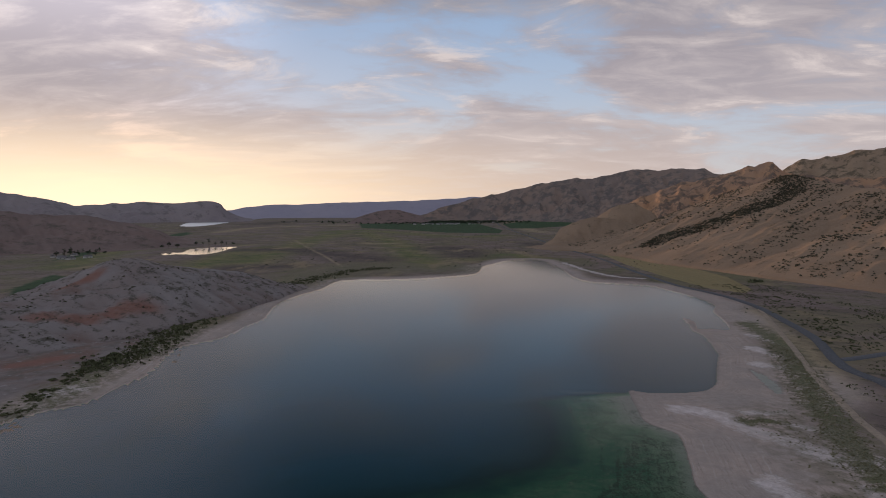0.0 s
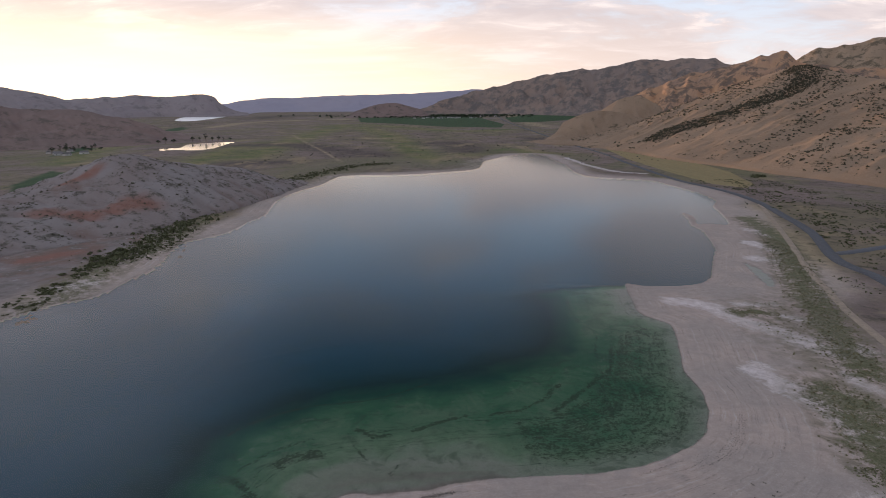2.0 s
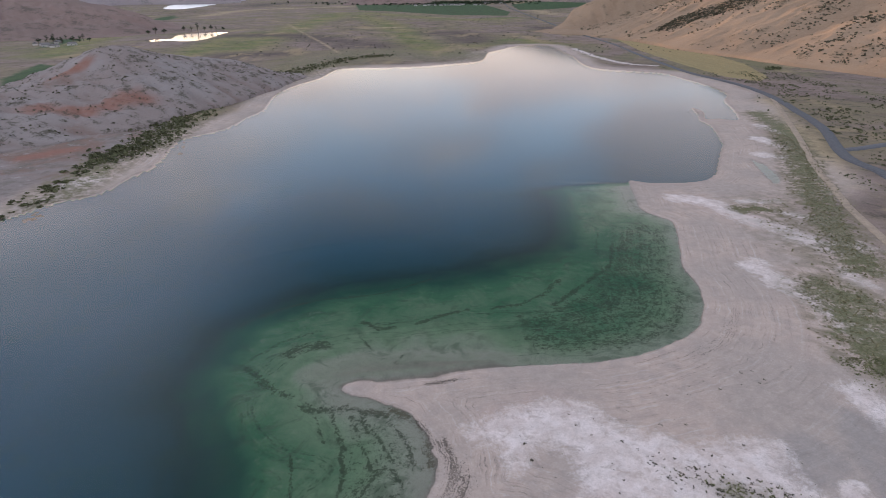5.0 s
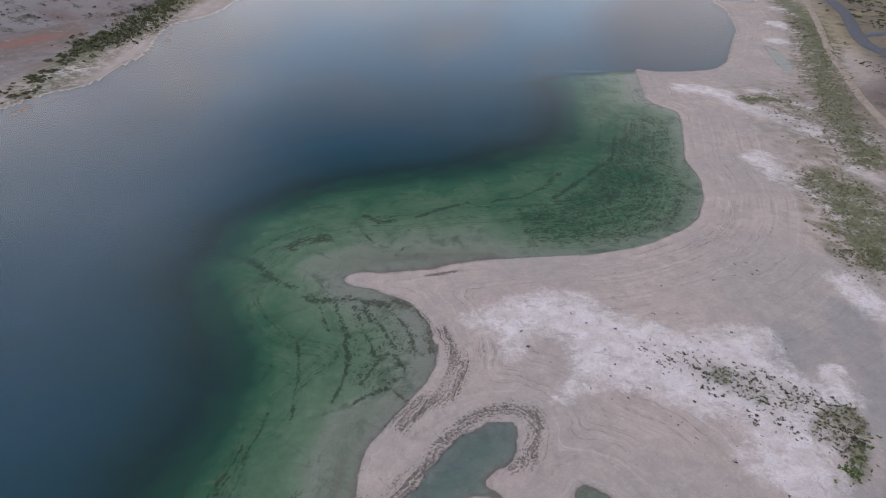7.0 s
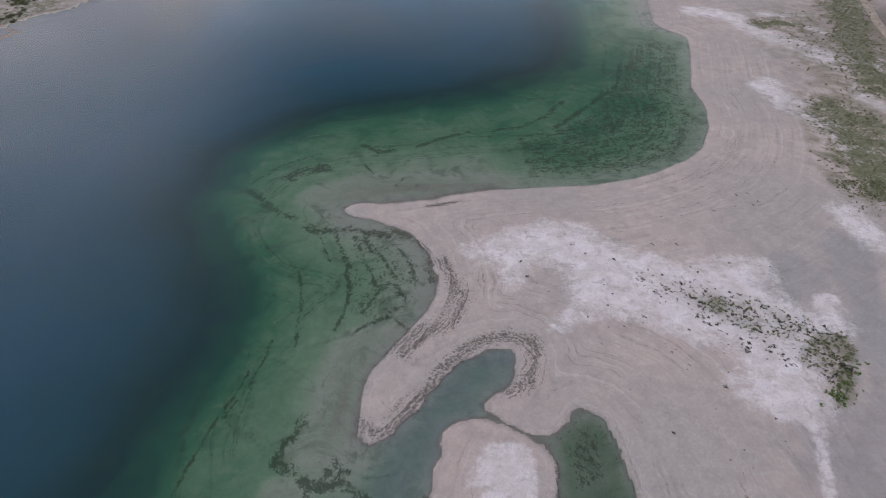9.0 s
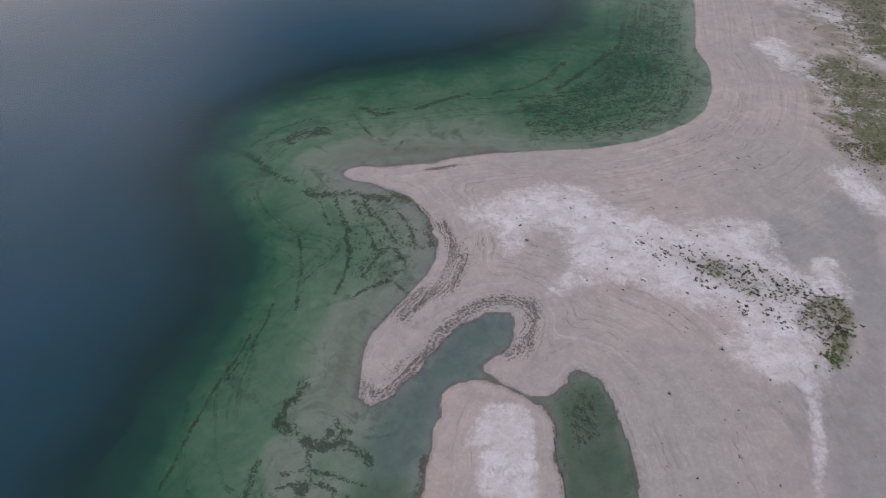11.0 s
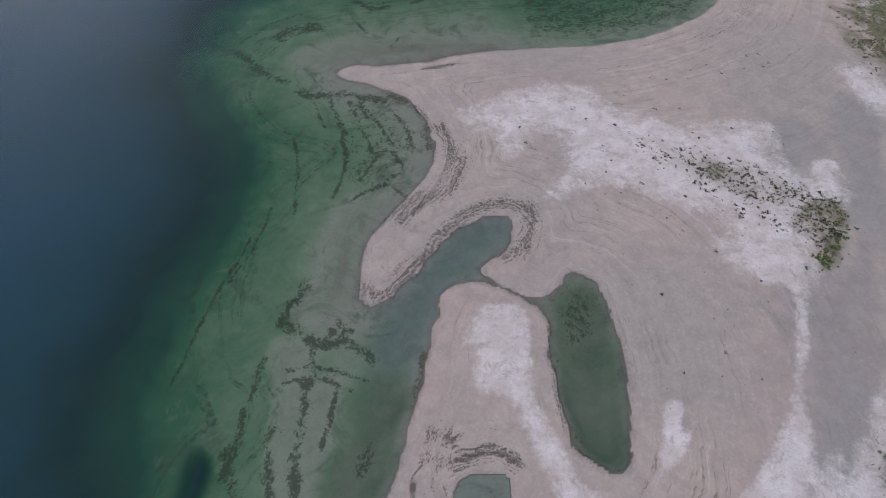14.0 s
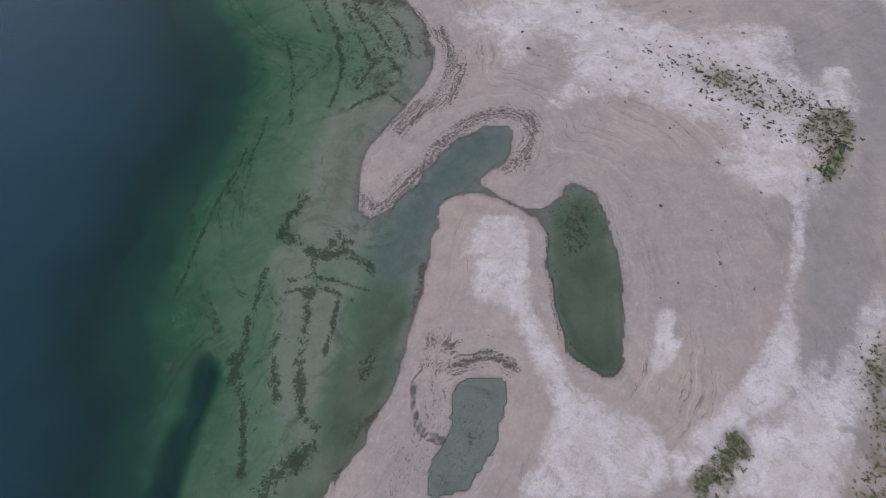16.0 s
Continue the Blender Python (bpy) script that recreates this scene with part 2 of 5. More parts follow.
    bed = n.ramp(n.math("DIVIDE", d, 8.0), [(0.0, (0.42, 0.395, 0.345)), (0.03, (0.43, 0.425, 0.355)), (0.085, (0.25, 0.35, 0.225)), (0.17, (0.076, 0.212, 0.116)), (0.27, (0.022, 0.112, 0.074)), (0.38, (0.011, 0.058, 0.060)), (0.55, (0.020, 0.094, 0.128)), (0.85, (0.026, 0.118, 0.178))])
    bed = n.mix(n.math("MULTIPLY", n.step(n.noise(at, 0.11, 8, 0.7, 0.8), 0.5, 0.64, 0, 0.6), n.step(depth, 1.5, 3.0, 1.0, 0.3)), bed, n.mix(n.step(depth, 0.5, 2.0), (0.13, 0.18, 0.12), (0.036, 0.10, 0.07)))
    bed = n.mix(n.math("MULTIPLY", n.step(n.noise(at, 0.3, 8, 0.72, 0.4), 0.54, 0.68, 0, 0.4), n.step(depth, 1.2, 2.2, 1.0, 0.0)), bed, (0.28, 0.33, 0.24))
    tape = n.add("ShaderNodeCombineXYZ")
    n.put(tape.inputs[0], n.math("MULTIPLY", n.math("ADD", n.attr("off"), n.math("MULTIPLY", n.math("SUBTRACT", mid, 0.5), 3.0)), 0.42))
    n.put(tape.inputs[1], n.math("MULTIPLY", big, 3.0))
    streak = n.noise(tape.outputs[0], 1.0, 5, 0.68)
    streak = n.math("MULTIPLY", n.step(streak, 0.55, 0.68), n.step(small, 0.40, 0.62, 0.1, 1.0))
    bed = n.mix(n.math("MULTIPLY", n.math("MULTIPLY", streak, n.step(depth, 0.12, 0.5)), n.step(depth, 1.6, 3.0, 0.75, 0.0)), bed, (0.045, 0.08, 0.052))
    # pools: grey blue of the reflected sky painted onto the bed
    bed = n.mix(n.math("MULTIPLY", n.attr("pool"), 0.7), bed, n.mix(n.step(mid, 0.3, 0.7), (0.235, 0.265, 0.275), (0.285, 0.305, 0.31)))
    bed = n.mix(n.math("MULTIPLY", n.attr("pond"), 0.9), bed, n.mix(n.step(n.noise(at, 0.12, 6, 0.65, 0.5), 0.35, 0.65), (0.16, 0.205, 0.145), (0.25, 0.265, 0.20)))
    bed = n.mix(n.math("MULTIPLY", n.step(n.math("ADD", n.attr("pale"), n.math("MULTIPLY", n.math("SUBTRACT", mid, 0.5), 1.2)), 0.2, 1.0), 0.55), bed, (0.335, 0.375, 0.275))
    # weed beds, in specks that thin out at their edges
    clump = n.math("ADD", n.math("MULTIPLY", n.noise(at, 1.3, 7, 0.7, 1.0), 0.5), n.math("ADD", n.math("MULTIPLY", n.noise(at, 0.3, 4, 0.6, 0.6), 0.25), n.math("MULTIPLY", n.noise(tape.outputs[0], 2.6, 6, 0.72, 0.5), 0.25)))
    weed = n.step(n.math("ADD", clump, n.math("MULTIPLY", n.math("SUBTRACT", n.attr("weed"), 1.0), 0.2)), 0.43, 0.51)
    frond = n.mix(n.step(n.attr("off"), 0.5, 6.0), (0.145, 0.118, 0.075), (0.05, 0.066, 0.04))
    bed = n.mix(n.math("MULTIPLY", weed, n.step(n.attr("weed"), 0.02, 0.2, 0, 0.74)), bed, frond)
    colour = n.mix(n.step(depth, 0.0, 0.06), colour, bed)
    pebble = n.noise(at, 1.8, 9, 0.8)
    tone = n.math("MULTIPLY", n.step(pebble, 0.3, 0.7, 0.92, 1.08), n.math("MULTIPLY", n.step(n.noise(at, 0.9, 3, 0.6), 0.68, 0.74, 1.0, 0.7), n.step(n.noise(at, 0.35, 7, 0.66, 0.5), 0.3, 0.7, 0.93, 1.07)))
    tone = n.mix(n.step(depth, 0.3, 2.5, 0.0, 0.85), combine(n, tone), (1, 1, 1))
    colour = n.mix(1.0, colour, tone, "MULTIPLY")
    bump = n.math("MULTIPLY", n.math("ADD", n.math("MULTIPLY", mid, 0.6), n.math("MULTIPLY", small, 0.4)), n.step(depth, 0.0, 0.1, 1.0, 0.0))
    finish(n, colour, n.step(shore, 0.0, 2.0, 0.6, 0.95), bump, 0.6, 0.5, 0.2)
    return mat


def water_material(name="still_water", rough=0.09):
    mat, n = material(name)
    facing = n.add("ShaderNodeFresnel")
    facing.inputs["IOR"].default_value = 1.34
    gloss = n.add("ShaderNodeBsdfGlossy")
    gloss.inputs["Roughness"].default_value = rough
    gloss.inputs["Color"].default_value = (0.9, 0.9, 0.9, 1)
    clear = n.add("ShaderNodeBsdfTransparent")
    clear.inputs["Color"].default_value = (0.95, 0.97, 0.96, 1)
    both = n.add("ShaderNodeMixShader")
    n.put(both.inputs[0], n.math("POWER", facing.outputs[0], 1.25))
    n.put(both.inputs[1], clear.outputs[0])
    n.put(both.inputs[2], gloss.outputs[0])
    n.put(n.add("ShaderNodeOutputMaterial").inputs["Surface"], both.outputs[0])
    return mat


def slope_material(name, soil, soil_dark, rock, brush, brush_at=0.58, scale=1.0, streak=0.5):
    """Dry hillside: two soils, rock on gullies, brush in patches."""
    mat, n = material(name)
    at = n.where()
    big, mid, grain = n.noise(at, 0.008 * scale, 6, 0.6), n.noise(at, 0.04 * scale, 7, 0.65), n.noise(at, 0.25 * scale, 6, 0.7)
    colour = n.mix(n.step(big, 0.38, 0.62), soil, soil_dark)
    colour = n.mix(n.math("MULTIPLY", n.step(n.attr("gully"), 0.35, 0.8), streak), colour, rock)
    colour = n.mix(n.step(grain, 0.45, 0.75, 0, 0.4), colour, rock)
    colour = n.mix(n.math("MULTIPLY", n.attr("red"), n.step(mid, 0.2, 0.6, 0.5, 0.95)), colour, (0.235, 0.115, 0.088))
    cover = n.step(n.math("ADD", n.math("MULTIPLY", mid, 0.6), n.math("ADD", n.math("MULTIPLY", grain, 0.25), n.math("MULTIPLY", n.attr("gully"), 0.15))), brush_at - 0.04, brush_at + 0.05)
    colour = n.mix(n.math("MULTIPLY", cover, 0.85), colour, brush)
    finish(n, colour, 0.95, n.math("ADD", mid, grain), 0.4, 1.6, 0.15)
    return mat


def plain_material(name, colour, rough=0.8, vary=0.25, scale=1.0, metal=0.0):
    mat, n = material(name)
    at = n.where()
    grain = n.math("ADD", n.math("MULTIPLY", n.noise(at, scale, 6, 0.65), 0.6), n.math("MULTIPLY", n.noise(at, scale * 9, 4, 0.6), 0.4))
    info = n.add("ShaderNodeObjectInfo").outputs["Random"]
    tone = n.math("ADD", n.step(grain, 0.3, 0.7, 1 - vary, 1 + vary), n.math("MULTIPLY", n.math("SUBTRACT", info, 0.5), vary * 0.6))
    finish(n, n.mix(1.0, colour, combine(n, tone), "MULTIPLY"), rough, grain, 0.3, 0.05, 0.3, metal)
    return mat


GROUND, WATER, RUFFLED = ground_material(), water_material(), water_material("wind_ruffled_water", 0.4)
HILL = slope_material("dry_grass_hillside", (0.285, 0.192, 0.127), (0.225, 0.15, 0.10), (0.34, 0.25, 0.18), (0.085, 0.068, 0.042), 0.635, 1.0, 0.3)
SHOULDER = slope_material("tan_mountain_shoulder", (0.32, 0.22, 0.145), (0.25, 0.175, 0.12), (0.37, 0.275, 0.195), (0.10, 0.08, 0.055), 0.57, 0.6, 0.35)
MOUNTAIN = slope_material("wooded_mountainside", (0.25, 0.185, 0.155), (0.195, 0.16, 0.15), (0.30, 0.215, 0.165), (0.13, 0.115, 0.11), 0.56, 0.45, 0.4)
# orange of the low sunlight is part of this rock's base colours
ROCKY = slope_material("sun_glow_rock_slope", (0.40, 0.23, 0.135), (0.24, 0.17, 0.14), (0.48, 0.28, 0.16), (0.12, 0.095, 0.08), 0.56, 0.6, 0.5)
# mesa rock paled to grey lilac, distance haze mixed into the colour
MESA = slope_material("haze_greyed_mesa_rock", (0.28, 0.24, 0.245), (0.235, 0.20, 0.215), (0.32, 0.27, 0.27), (0.18, 0.16, 0.16), 0.60, 0.4, 0.35)
RED = slope_material("red_earth_slope", (0.215, 0.145, 0.13), (0.175, 0.125, 0.115), (0.24, 0.18, 0.16), (0.11, 0.09, 0.075), 0.59, 0.6, 0.3)
BADLAND = slope_material("grey_and_red_badland", (0.225, 0.19, 0.183), (0.18, 0.123, 0.107), (0.29, 0.262, 0.257), (0.082, 0.073, 0.056), 0.595, 2.4, 0.5)
# the blue haze of distance is put into the far ridge's colours
HAZY = slope_material("haze_tinted_ridge", (0.34, 0.31, 0.37), (0.31, 0.29, 0.36), (0.36, 0.33, 0.39), (0.29, 0.27, 0.33), 0.62, 0.3, 0.2)
ASPHALT = plain_material("worn_asphalt", (0.105, 0.106, 0.118), 0.85, 0.25, 0.6)
DIRT = plain_material("pale_dirt", (0.31, 0.245, 0.19), 0.95, 0.25, 0.3)
BRUSH = plain_material("sage_brush_leaf", (0.088, 0.082, 0.055), 0.9, 0.5, 0.8)
BUSH = plain_material("dark_bush_leaf", (0.105, 0.108, 0.056), 0.9, 0.5, 0.4)
TREE = plain_material("tree_leaf", (0.035, 0.05, 0.026), 0.9, 0.5, 0.2)
VIVID = plain_material("bright_green_leaf", (0.115, 0.165, 0.05), 0.9, 0.5, 0.6)
LOW = plain_material("low_plant_leaf", (0.165, 0.17, 0.085), 0.9, 0.5, 0.6)
GRASS = plain_material("dry_grass_blade", (0.23, 0.21, 0.125), 0.95, 0.4, 0.5)
BARK = plain_material("bark", (0.10, 0.075, 0.055), 0.95, 0.3, 2.0)
WALL = plain_material("pale_house_wall", (0.52, 0.49, 0.46), 0.8, 0.2, 0.3)
ROOF = plain_material("grey_roof", (0.16, 0.15, 0.15), 0.8, 0.2, 0.3)
GLASS = plain_material("dark_window", (0.03, 0.035, 0.04), 0.15, 0.2, 0.3)

# plan of the shores, fields and tracks, metres from the point below the camera
LEFT_SHORE = [(-206, 215), (-193, 243), (-183, 266), (-172, 275), (-168, 291), (-168, 308), (-166, 324), (-168, 345), (-174, 369), (-177, 394), (-172, 406), (-159, 428), (-156, 470), (-152, 502), (-161, 562), (-163, 600), (-157, 647), (-143, 702), (-137, 780), (-110, 798), (-65.6, 802), (-28.6, 814), (9.6, 841), (49.2, 878), (66.6, 994), (89.3, 1046), (121, 1115), (161, 1143), (184, 1119), (187, 996), (189, 940), (182, 843), (186, 790), (205, 766)]
RIGHT_SHORE = [(227, 756), (256, 735), (261, 694), (266, 666), (268, 631), (268, 604), (264, 576), (247, 543), (238, 508), (227, 471), (219, 455), (208, 460), (198, 460), (207, 488), (205, 508), (200, 483), (192, 455), (191, 432), (182, 398), (176, 378), (163, 351), (148, 319), (142, 308), (132, 298), (118, 294), (104, 294), (94.6, 298), (91.9, 287), (89.9, 273), (87.3, 256), (88.3, 249), (92.4, 243), (95.2, 237), (92.2, 223), (87.3, 206), (83.2, 191.8), (83.4, 183.1), (82.1, 172.6), (80, 165.3), (75.9, 156.2), (70.9, 149)]
SPIT_SHORE = [(62.9, 143.1), (55.5, 138.9), (47, 135.5), (37.4, 133), (28.3, 132.6), (16.2, 131.4), (7.2, 130), (-1.6, 127.5), (-8.9, 125.7), (-14.6, 124.9), (-20.4, 124.9), (-24.6, 123.9), (-26, 121.8), (-22.6, 119.7), (-19, 118.5), (-15.3, 116.4), (-12.1, 115.3), (-9, 112.8), (-6.1, 108.9), (-3.8, 103.9), (-2.4, 99.9), (-2.1, 94.9), (-2.9, 89.9), (-4.3, 86.4)]
HOOK_SHORE = [(-6.2, 83.3), (-8.3, 79.8), (-11, 76.2), (-13.1, 72.7), (-14.7, 68.7), (-15.5, 65.5), (-15.8, 61.8), (-15.4, 58.5), (-14.1, 56.3), (-12.4, 55.8), (-9.8, 57.7), (-7.5, 60.4), (-5, 63.9), (-2.5, 67.7), (0.1, 71.2), (3.4, 74.2), (6.8, 75.9), (10.1, 76.6), (12.6, 76.5), (13.3, 74.1), (12.5, 70.4), (10.6, 66.8), (8.4, 65.3), (6.5, 64), (7.4, 62.1)]
POND_SHORE = [(9.9, 60.2), (12.8, 58.8), (16.3, 57.8), (18.8, 58.5), (20.5, 60.5), (22, 62.4), (24, 62.8), (26.3, 61.9), (27.7, 59.6), (28.5, 56.1), (29.1, 52.2), (29.7, 47.9), (29.9, 43.2), (29.6, 38.8), (28.7, 33.6), (27.6, 29), (26.5, 26.8), (24.8, 26.6), (22.3, 27.8), (19.9, 29.8), (18.6, 32.5), (18, 35.7), (17.7, 39.5), (17.3, 43.5), (17.2, 47.6), (17.6, 52.4), (16.6, 55.2), (14.2, 57.1), (11.3, 58.3)]
NEAR_SHORE = [(8.5, 59.6), (5.8, 60.5), (2.5, 60.2), (0.3, 59), (-0.8, 56.7), (-1.5, 52.8), (-2.2, 48.5), (-2.9, 44.3), (-3.6, 40.3), (-4.5, 36.9), (-5.8, 33.2), (-6.6, 29.2), (-7.5, 25.8), (-8.9, 22.6), (-10.6, 19.8), (-12, 16.8), (-13.9, 13.7), (-15.7, 10.8), (-16.7, 9.7)]
SMALL_POND = [(1.5, 25), (4.4, 26.7), (7.2, 26.8), (9, 25.8), (9.2, 23.8), (8.4, 21.2), (7.6, 18.3), (6.4, 15.2), (4.4, 12.4), (1.6, 10.4), (-1.6, 9.8), (-1.8, 13), (-0.4, 16.4), (0.8, 19.6), (1, 22.4)]
DROP_NEAR = [(-46, 9.7), (-48.6, 24.8), (-50.6, 34.2), (-51.4, 41.7), (-49.9, 50.1), (-49.1, 59.1), (-46.7, 66.1), (-44.2, 75.1), (-43.7, 83.6), (-44.5, 94.7)]
DROP_FAR = [(-62.1, 126.5), (-62.8, 135.7), (-60.1, 153.4), (-51.1, 165.1), (-35.4, 177.8), (-17.2, 183.4), (1.8, 187.4), (22.3, 199.7), (45, 215), (51, 234), (56, 277), (56, 303)]
PUDDLE = [(176, 339), (178, 333), (178, 321), (175, 305), (169, 293), (166, 294), (169, 310), (172, 324)]
LAGOON = [(-590, 1251), (-592, 1300), (-566, 1301), (-598, 1412), (-578, 1482), (-523, 1517), (-507, 1420), (-484, 1256), (-509, 1217), (-538, 1235), (-563, 1211)]
FAR_LAKE = [(-1107, 2530), (-1330, 3100), (-1500, 3640), (-1620, 4150), (-1560, 4220), (-1400, 4150), (-1290, 3700), (-1150, 3150), (-998, 2447)]
ROAD = [(300, 3400), (269, 2702), (287, 1734), (301, 1201), (290, 951), (285, 746), (299, 638), (296, 561), (280, 486), (263, 420), (232, 343), (229, 303), (214, 245), (198, 180), (186, 110)]
SIDE_ROAD = [(239, 356), (255, 361), (277, 371), (330, 392)]
TRACK = [(294, 552), (236, 403), (205, 327), (189, 281), (178, 249), (170, 218), (164, 190), (158, 140), (156, 90)]
TAN_FIELD = [(343, 1311), (386, 1296), (405, 1034), (391, 820), (357, 687), (331, 654), (311, 692), (307, 821), (311, 1014)]
GREEN_FIELD_A = [(-432, 3081), (-210, 3477), (146, 3387), (238, 2391), (203, 2145), (12, 2198), (-194, 2447), (-349, 2576)]
GREEN_FIELD_B = [(301, 3030), (526, 3599), (809, 3819), (626, 2850), (398, 2558), (287, 2531)]
GREEN_FIELD_C = [(-395, 560), (-440, 600), (-500, 690), (-560, 860), (-500, 800), (-455, 735), (-418, 625)]
GREEN_FIELD_D = [(-712, 1089), (-853, 1435), (-921, 1870), (-957, 2242), (-879, 2106), (-832, 1571), (-714, 1145)]
GRASS_BAND = [(-229, 682), (-196, 782), (-157, 903), (-118, 1004), (-21, 915), (41, 959)]
SHRUB_BAND = [(-185, 245), (-195, 273), (-198, 306), (-201, 343), (-195, 370), (-199, 418), (-202, 474), (-213, 568), (-213, 653), (-191, 711), (-171, 803), (-140, 898), (-95, 947)]
SHRUB_ZONE = [(37.9, 101), (47.2, 98.3), (56.1, 95), (64.2, 89.6), (71.5, 83.3), (78.7, 79.8), (75.4, 70.3), (69.2, 67.3), (63.1, 71.3), (57.6, 74.5), (53.6, 80.2), (47.5, 88.5), (42.5, 92.6)]
FLAT_ZONE = [(14.4, 106.5), (42.5, 117.1), (82.1, 131.7), (74.8, 89.4), (63.4, 66), (53.9, 38.7), (35.1, 33.9), (32.2, 55.1), (29.1, 77.9), (16.1, 82.3)]
PATCHES = {"salt": [], "green": [], "wet": [], "weed": [], "pale": [], "pool": [], "pink": [], "pond": [], "trench": [], "wrack": [], "ruts": [], "meadow": [], "sage": [], "straw": []}
AREAS = {"salt": [], "pink": [], "wet": [], "green": [], "weed": [], "pale": [], "trench": [], "wrack": []}


def patch(kind, width, line):
    PATCHES[kind].append((width, line))


def area(kind, soft, ring, level=1.0):
    AREAS[kind].append((soft, ring, level))


patch("salt", 3.5, [(108.9, 192.6), (111.4, 175.9), (115.1, 163), (116.7, 148.5)])
patch("salt", 4, [(99.3, 119.8), (100.3, 108.6)])
patch("salt", 4, [(203.4, 389.8), (207.6, 363.6)])
patch("salt", 4, [(185.6, 350.4), (197.2, 340.3)])
patch("salt", 4, [(224.7, 432.7), (227.2, 403.4)])
patch("salt", 5, [(108.2, 267.2), (120.4, 258.6), (126.2, 243.5), (136.7, 223.6), (143.7, 206.7), (154.9, 208.2)])
patch("salt", 2.5, [(134.5, 261.8), (152.5, 262)])
patch("salt", 2.5, [(147.7, 243.9), (160.2, 233.8)])
patch("salt", 3, [(137.1, 187.7), (137.3, 177.5)])
patch("salt", 4, [(214.9, 1056.9), (220.7, 915.4), (238.8, 828.7), (268.2, 800.8)])
patch("salt", 5, [(-192.8, 290.2), (-185.1, 301.4)])
patch("green", 9, [(244.9, 477.9), (230, 406.1), (190.3, 308), (159.4, 231.6), (145.1, 190.2)])
patch("green", 5, [(130, 251.7), (142.9, 247.7)])
patch("green", 10, [(122.6, 173.9), (122.5, 159.1), (115.1, 134.9)])
patch("green", 1.5, [(41.9, 17), (40, 13.7), (35.9, 10.6)])
patch("wet", 4, [(92.3, 109.8), (86.7, 93.3), (83.5, 79.8), (82.8, 70.1)])
patch("wet", 7, [(65.1, 58.6), (64.3, 45.9), (60.4, 33.5), (56.5, 27.2)])
patch("wet", 5, [(75.3, 98.6), (69.8, 91.2), (79.1, 96.3)])
patch("weed", 1, [(-23, 41.7), (-22.5, 35.8), (-22.7, 29.5), (-22.5, 24.7), (-21.6, 21.3), (-19.4, 19.6)])
patch("weed", 2.2, [(-20.7, 16.3), (-24.3, 13.7), (-25.5, 10.2)])
patch("weed", 0.9, [(-27.1, 33), (-26.4, 27.7), (-26, 23.6)])
patch("weed", 0.7, [(-32.4, 37.2), (-31.9, 30.9), (-32.4, 27.8), (-30.6, 22.4), (-29.4, 12.6)])
patch("weed", 1.6, [(-32.6, 30.4), (-32.3, 27.3), (-31.5, 25.1)])
patch("weed", 0.9, [(-3.3, 45.9), (-3.9, 40.8), (-4.9, 36.8)])
patch("weed", 1.3, [(-11.5, 31.3), (-12.7, 27.6)])
patch("weed", 1.3, [(-13.6, 18.3), (-11.4, 20.3), (-9.7, 22)])
patch("weed", 1, [(-15.4, 12.9), (-12.7, 14.1), (-10.9, 17.5)])
patch("weed", 1.5, [(-29.1, 52.9), (-23.9, 50.3), (-21.4, 48.7), (-18, 48.8), (-13, 45.9)])
patch("weed", 1.6, [(-29.4, 53.2), (-27.5, 55.9), (-25.8, 59.7)])
patch("weed", 1.4, [(-19.2, 50.7), (-18.1, 52.7), (-17, 50.7)])
patch("weed", 0.6, [(-17.3, 40.4), (-18.2, 35.6), (-19, 31.1)])
patch("weed", 0.8, [(-22.3, 48.7), (-21.4, 44.5), (-22.1, 40.5)])
patch("weed", 0.8, [(-30.1, 45.7), (-30.8, 41.7), (-31.7, 38.8)])
patch("weed", 0.5, [(-26, 43.3), (-21.4, 44.3), (-16.6, 42.9), (-12.8, 41.8)])
patch("weed", 0.5, [(-26.6, 41.1), (-21.1, 41.9), (-15.4, 40.4)])
patch("weed", 0.5, [(-38.2, 71.7), (-40.3, 62.9), (-43, 53.8), (-44.3, 46.3), (-45.1, 41.2)])
patch("weed", 0.45, [(-35.2, 79.8), (-36.9, 70.3), (-39.5, 61.7)])
patch("weed", 0.5, [(-26.4, 110.2), (-22.4, 98.8), (-21.8, 88.3), (-22.8, 82)])
patch("weed", 0.5, [(-34.1, 100.6), (-30.7, 88.3), (-30.5, 77.5)])
patch("weed", 0.7, [(-18.7, 81.2), (-15.4, 83.6), (-11.5, 85.1), (-7.9, 82)])
patch("weed", 0.8, [(-17.5, 86.7), (-15.1, 93.4), (-12.2, 95.2), (-8.8, 90), (-11.6, 86.7)])
patch("weed", 2.0, [(-33.3, 115.4), (-25.7, 114.7), (-18.8, 113.8), (-12, 112.9), (-7.1, 109.3), (-4, 103.3), (-3, 96.1)])
patch("weed", 0.55, [(-30.7, 112.2), (-27.4, 103.4)])
patch("weed", 0.55, [(-26.7, 112.2), (-22.5, 101.6)])
patch("weed", 0.55, [(-22.7, 112.1), (-18.4, 102.5), (-15.9, 95.2)])
patch("weed", 0.55, [(-18.5, 111.1), (-13.9, 102.5), (-11, 96.9)])
patch("weed", 0.55, [(-13.1, 110.2), (-8.8, 102.5), (-6.6, 95.2)])
patch("weed", 0.55, [(-20, 112.1), (-17.4, 106.3)])
patch("weed", 0.55, [(-23.3, 100.6), (-21.6, 90)])
patch("weed", 1.5, [(-52.7, 132), (-46.9, 127), (-41.5, 122.3), (-38.1, 119.6)])
patch("weed", 2.4, [(-42.6, 137.9), (-38.7, 141.5), (-34.3, 143.5)])
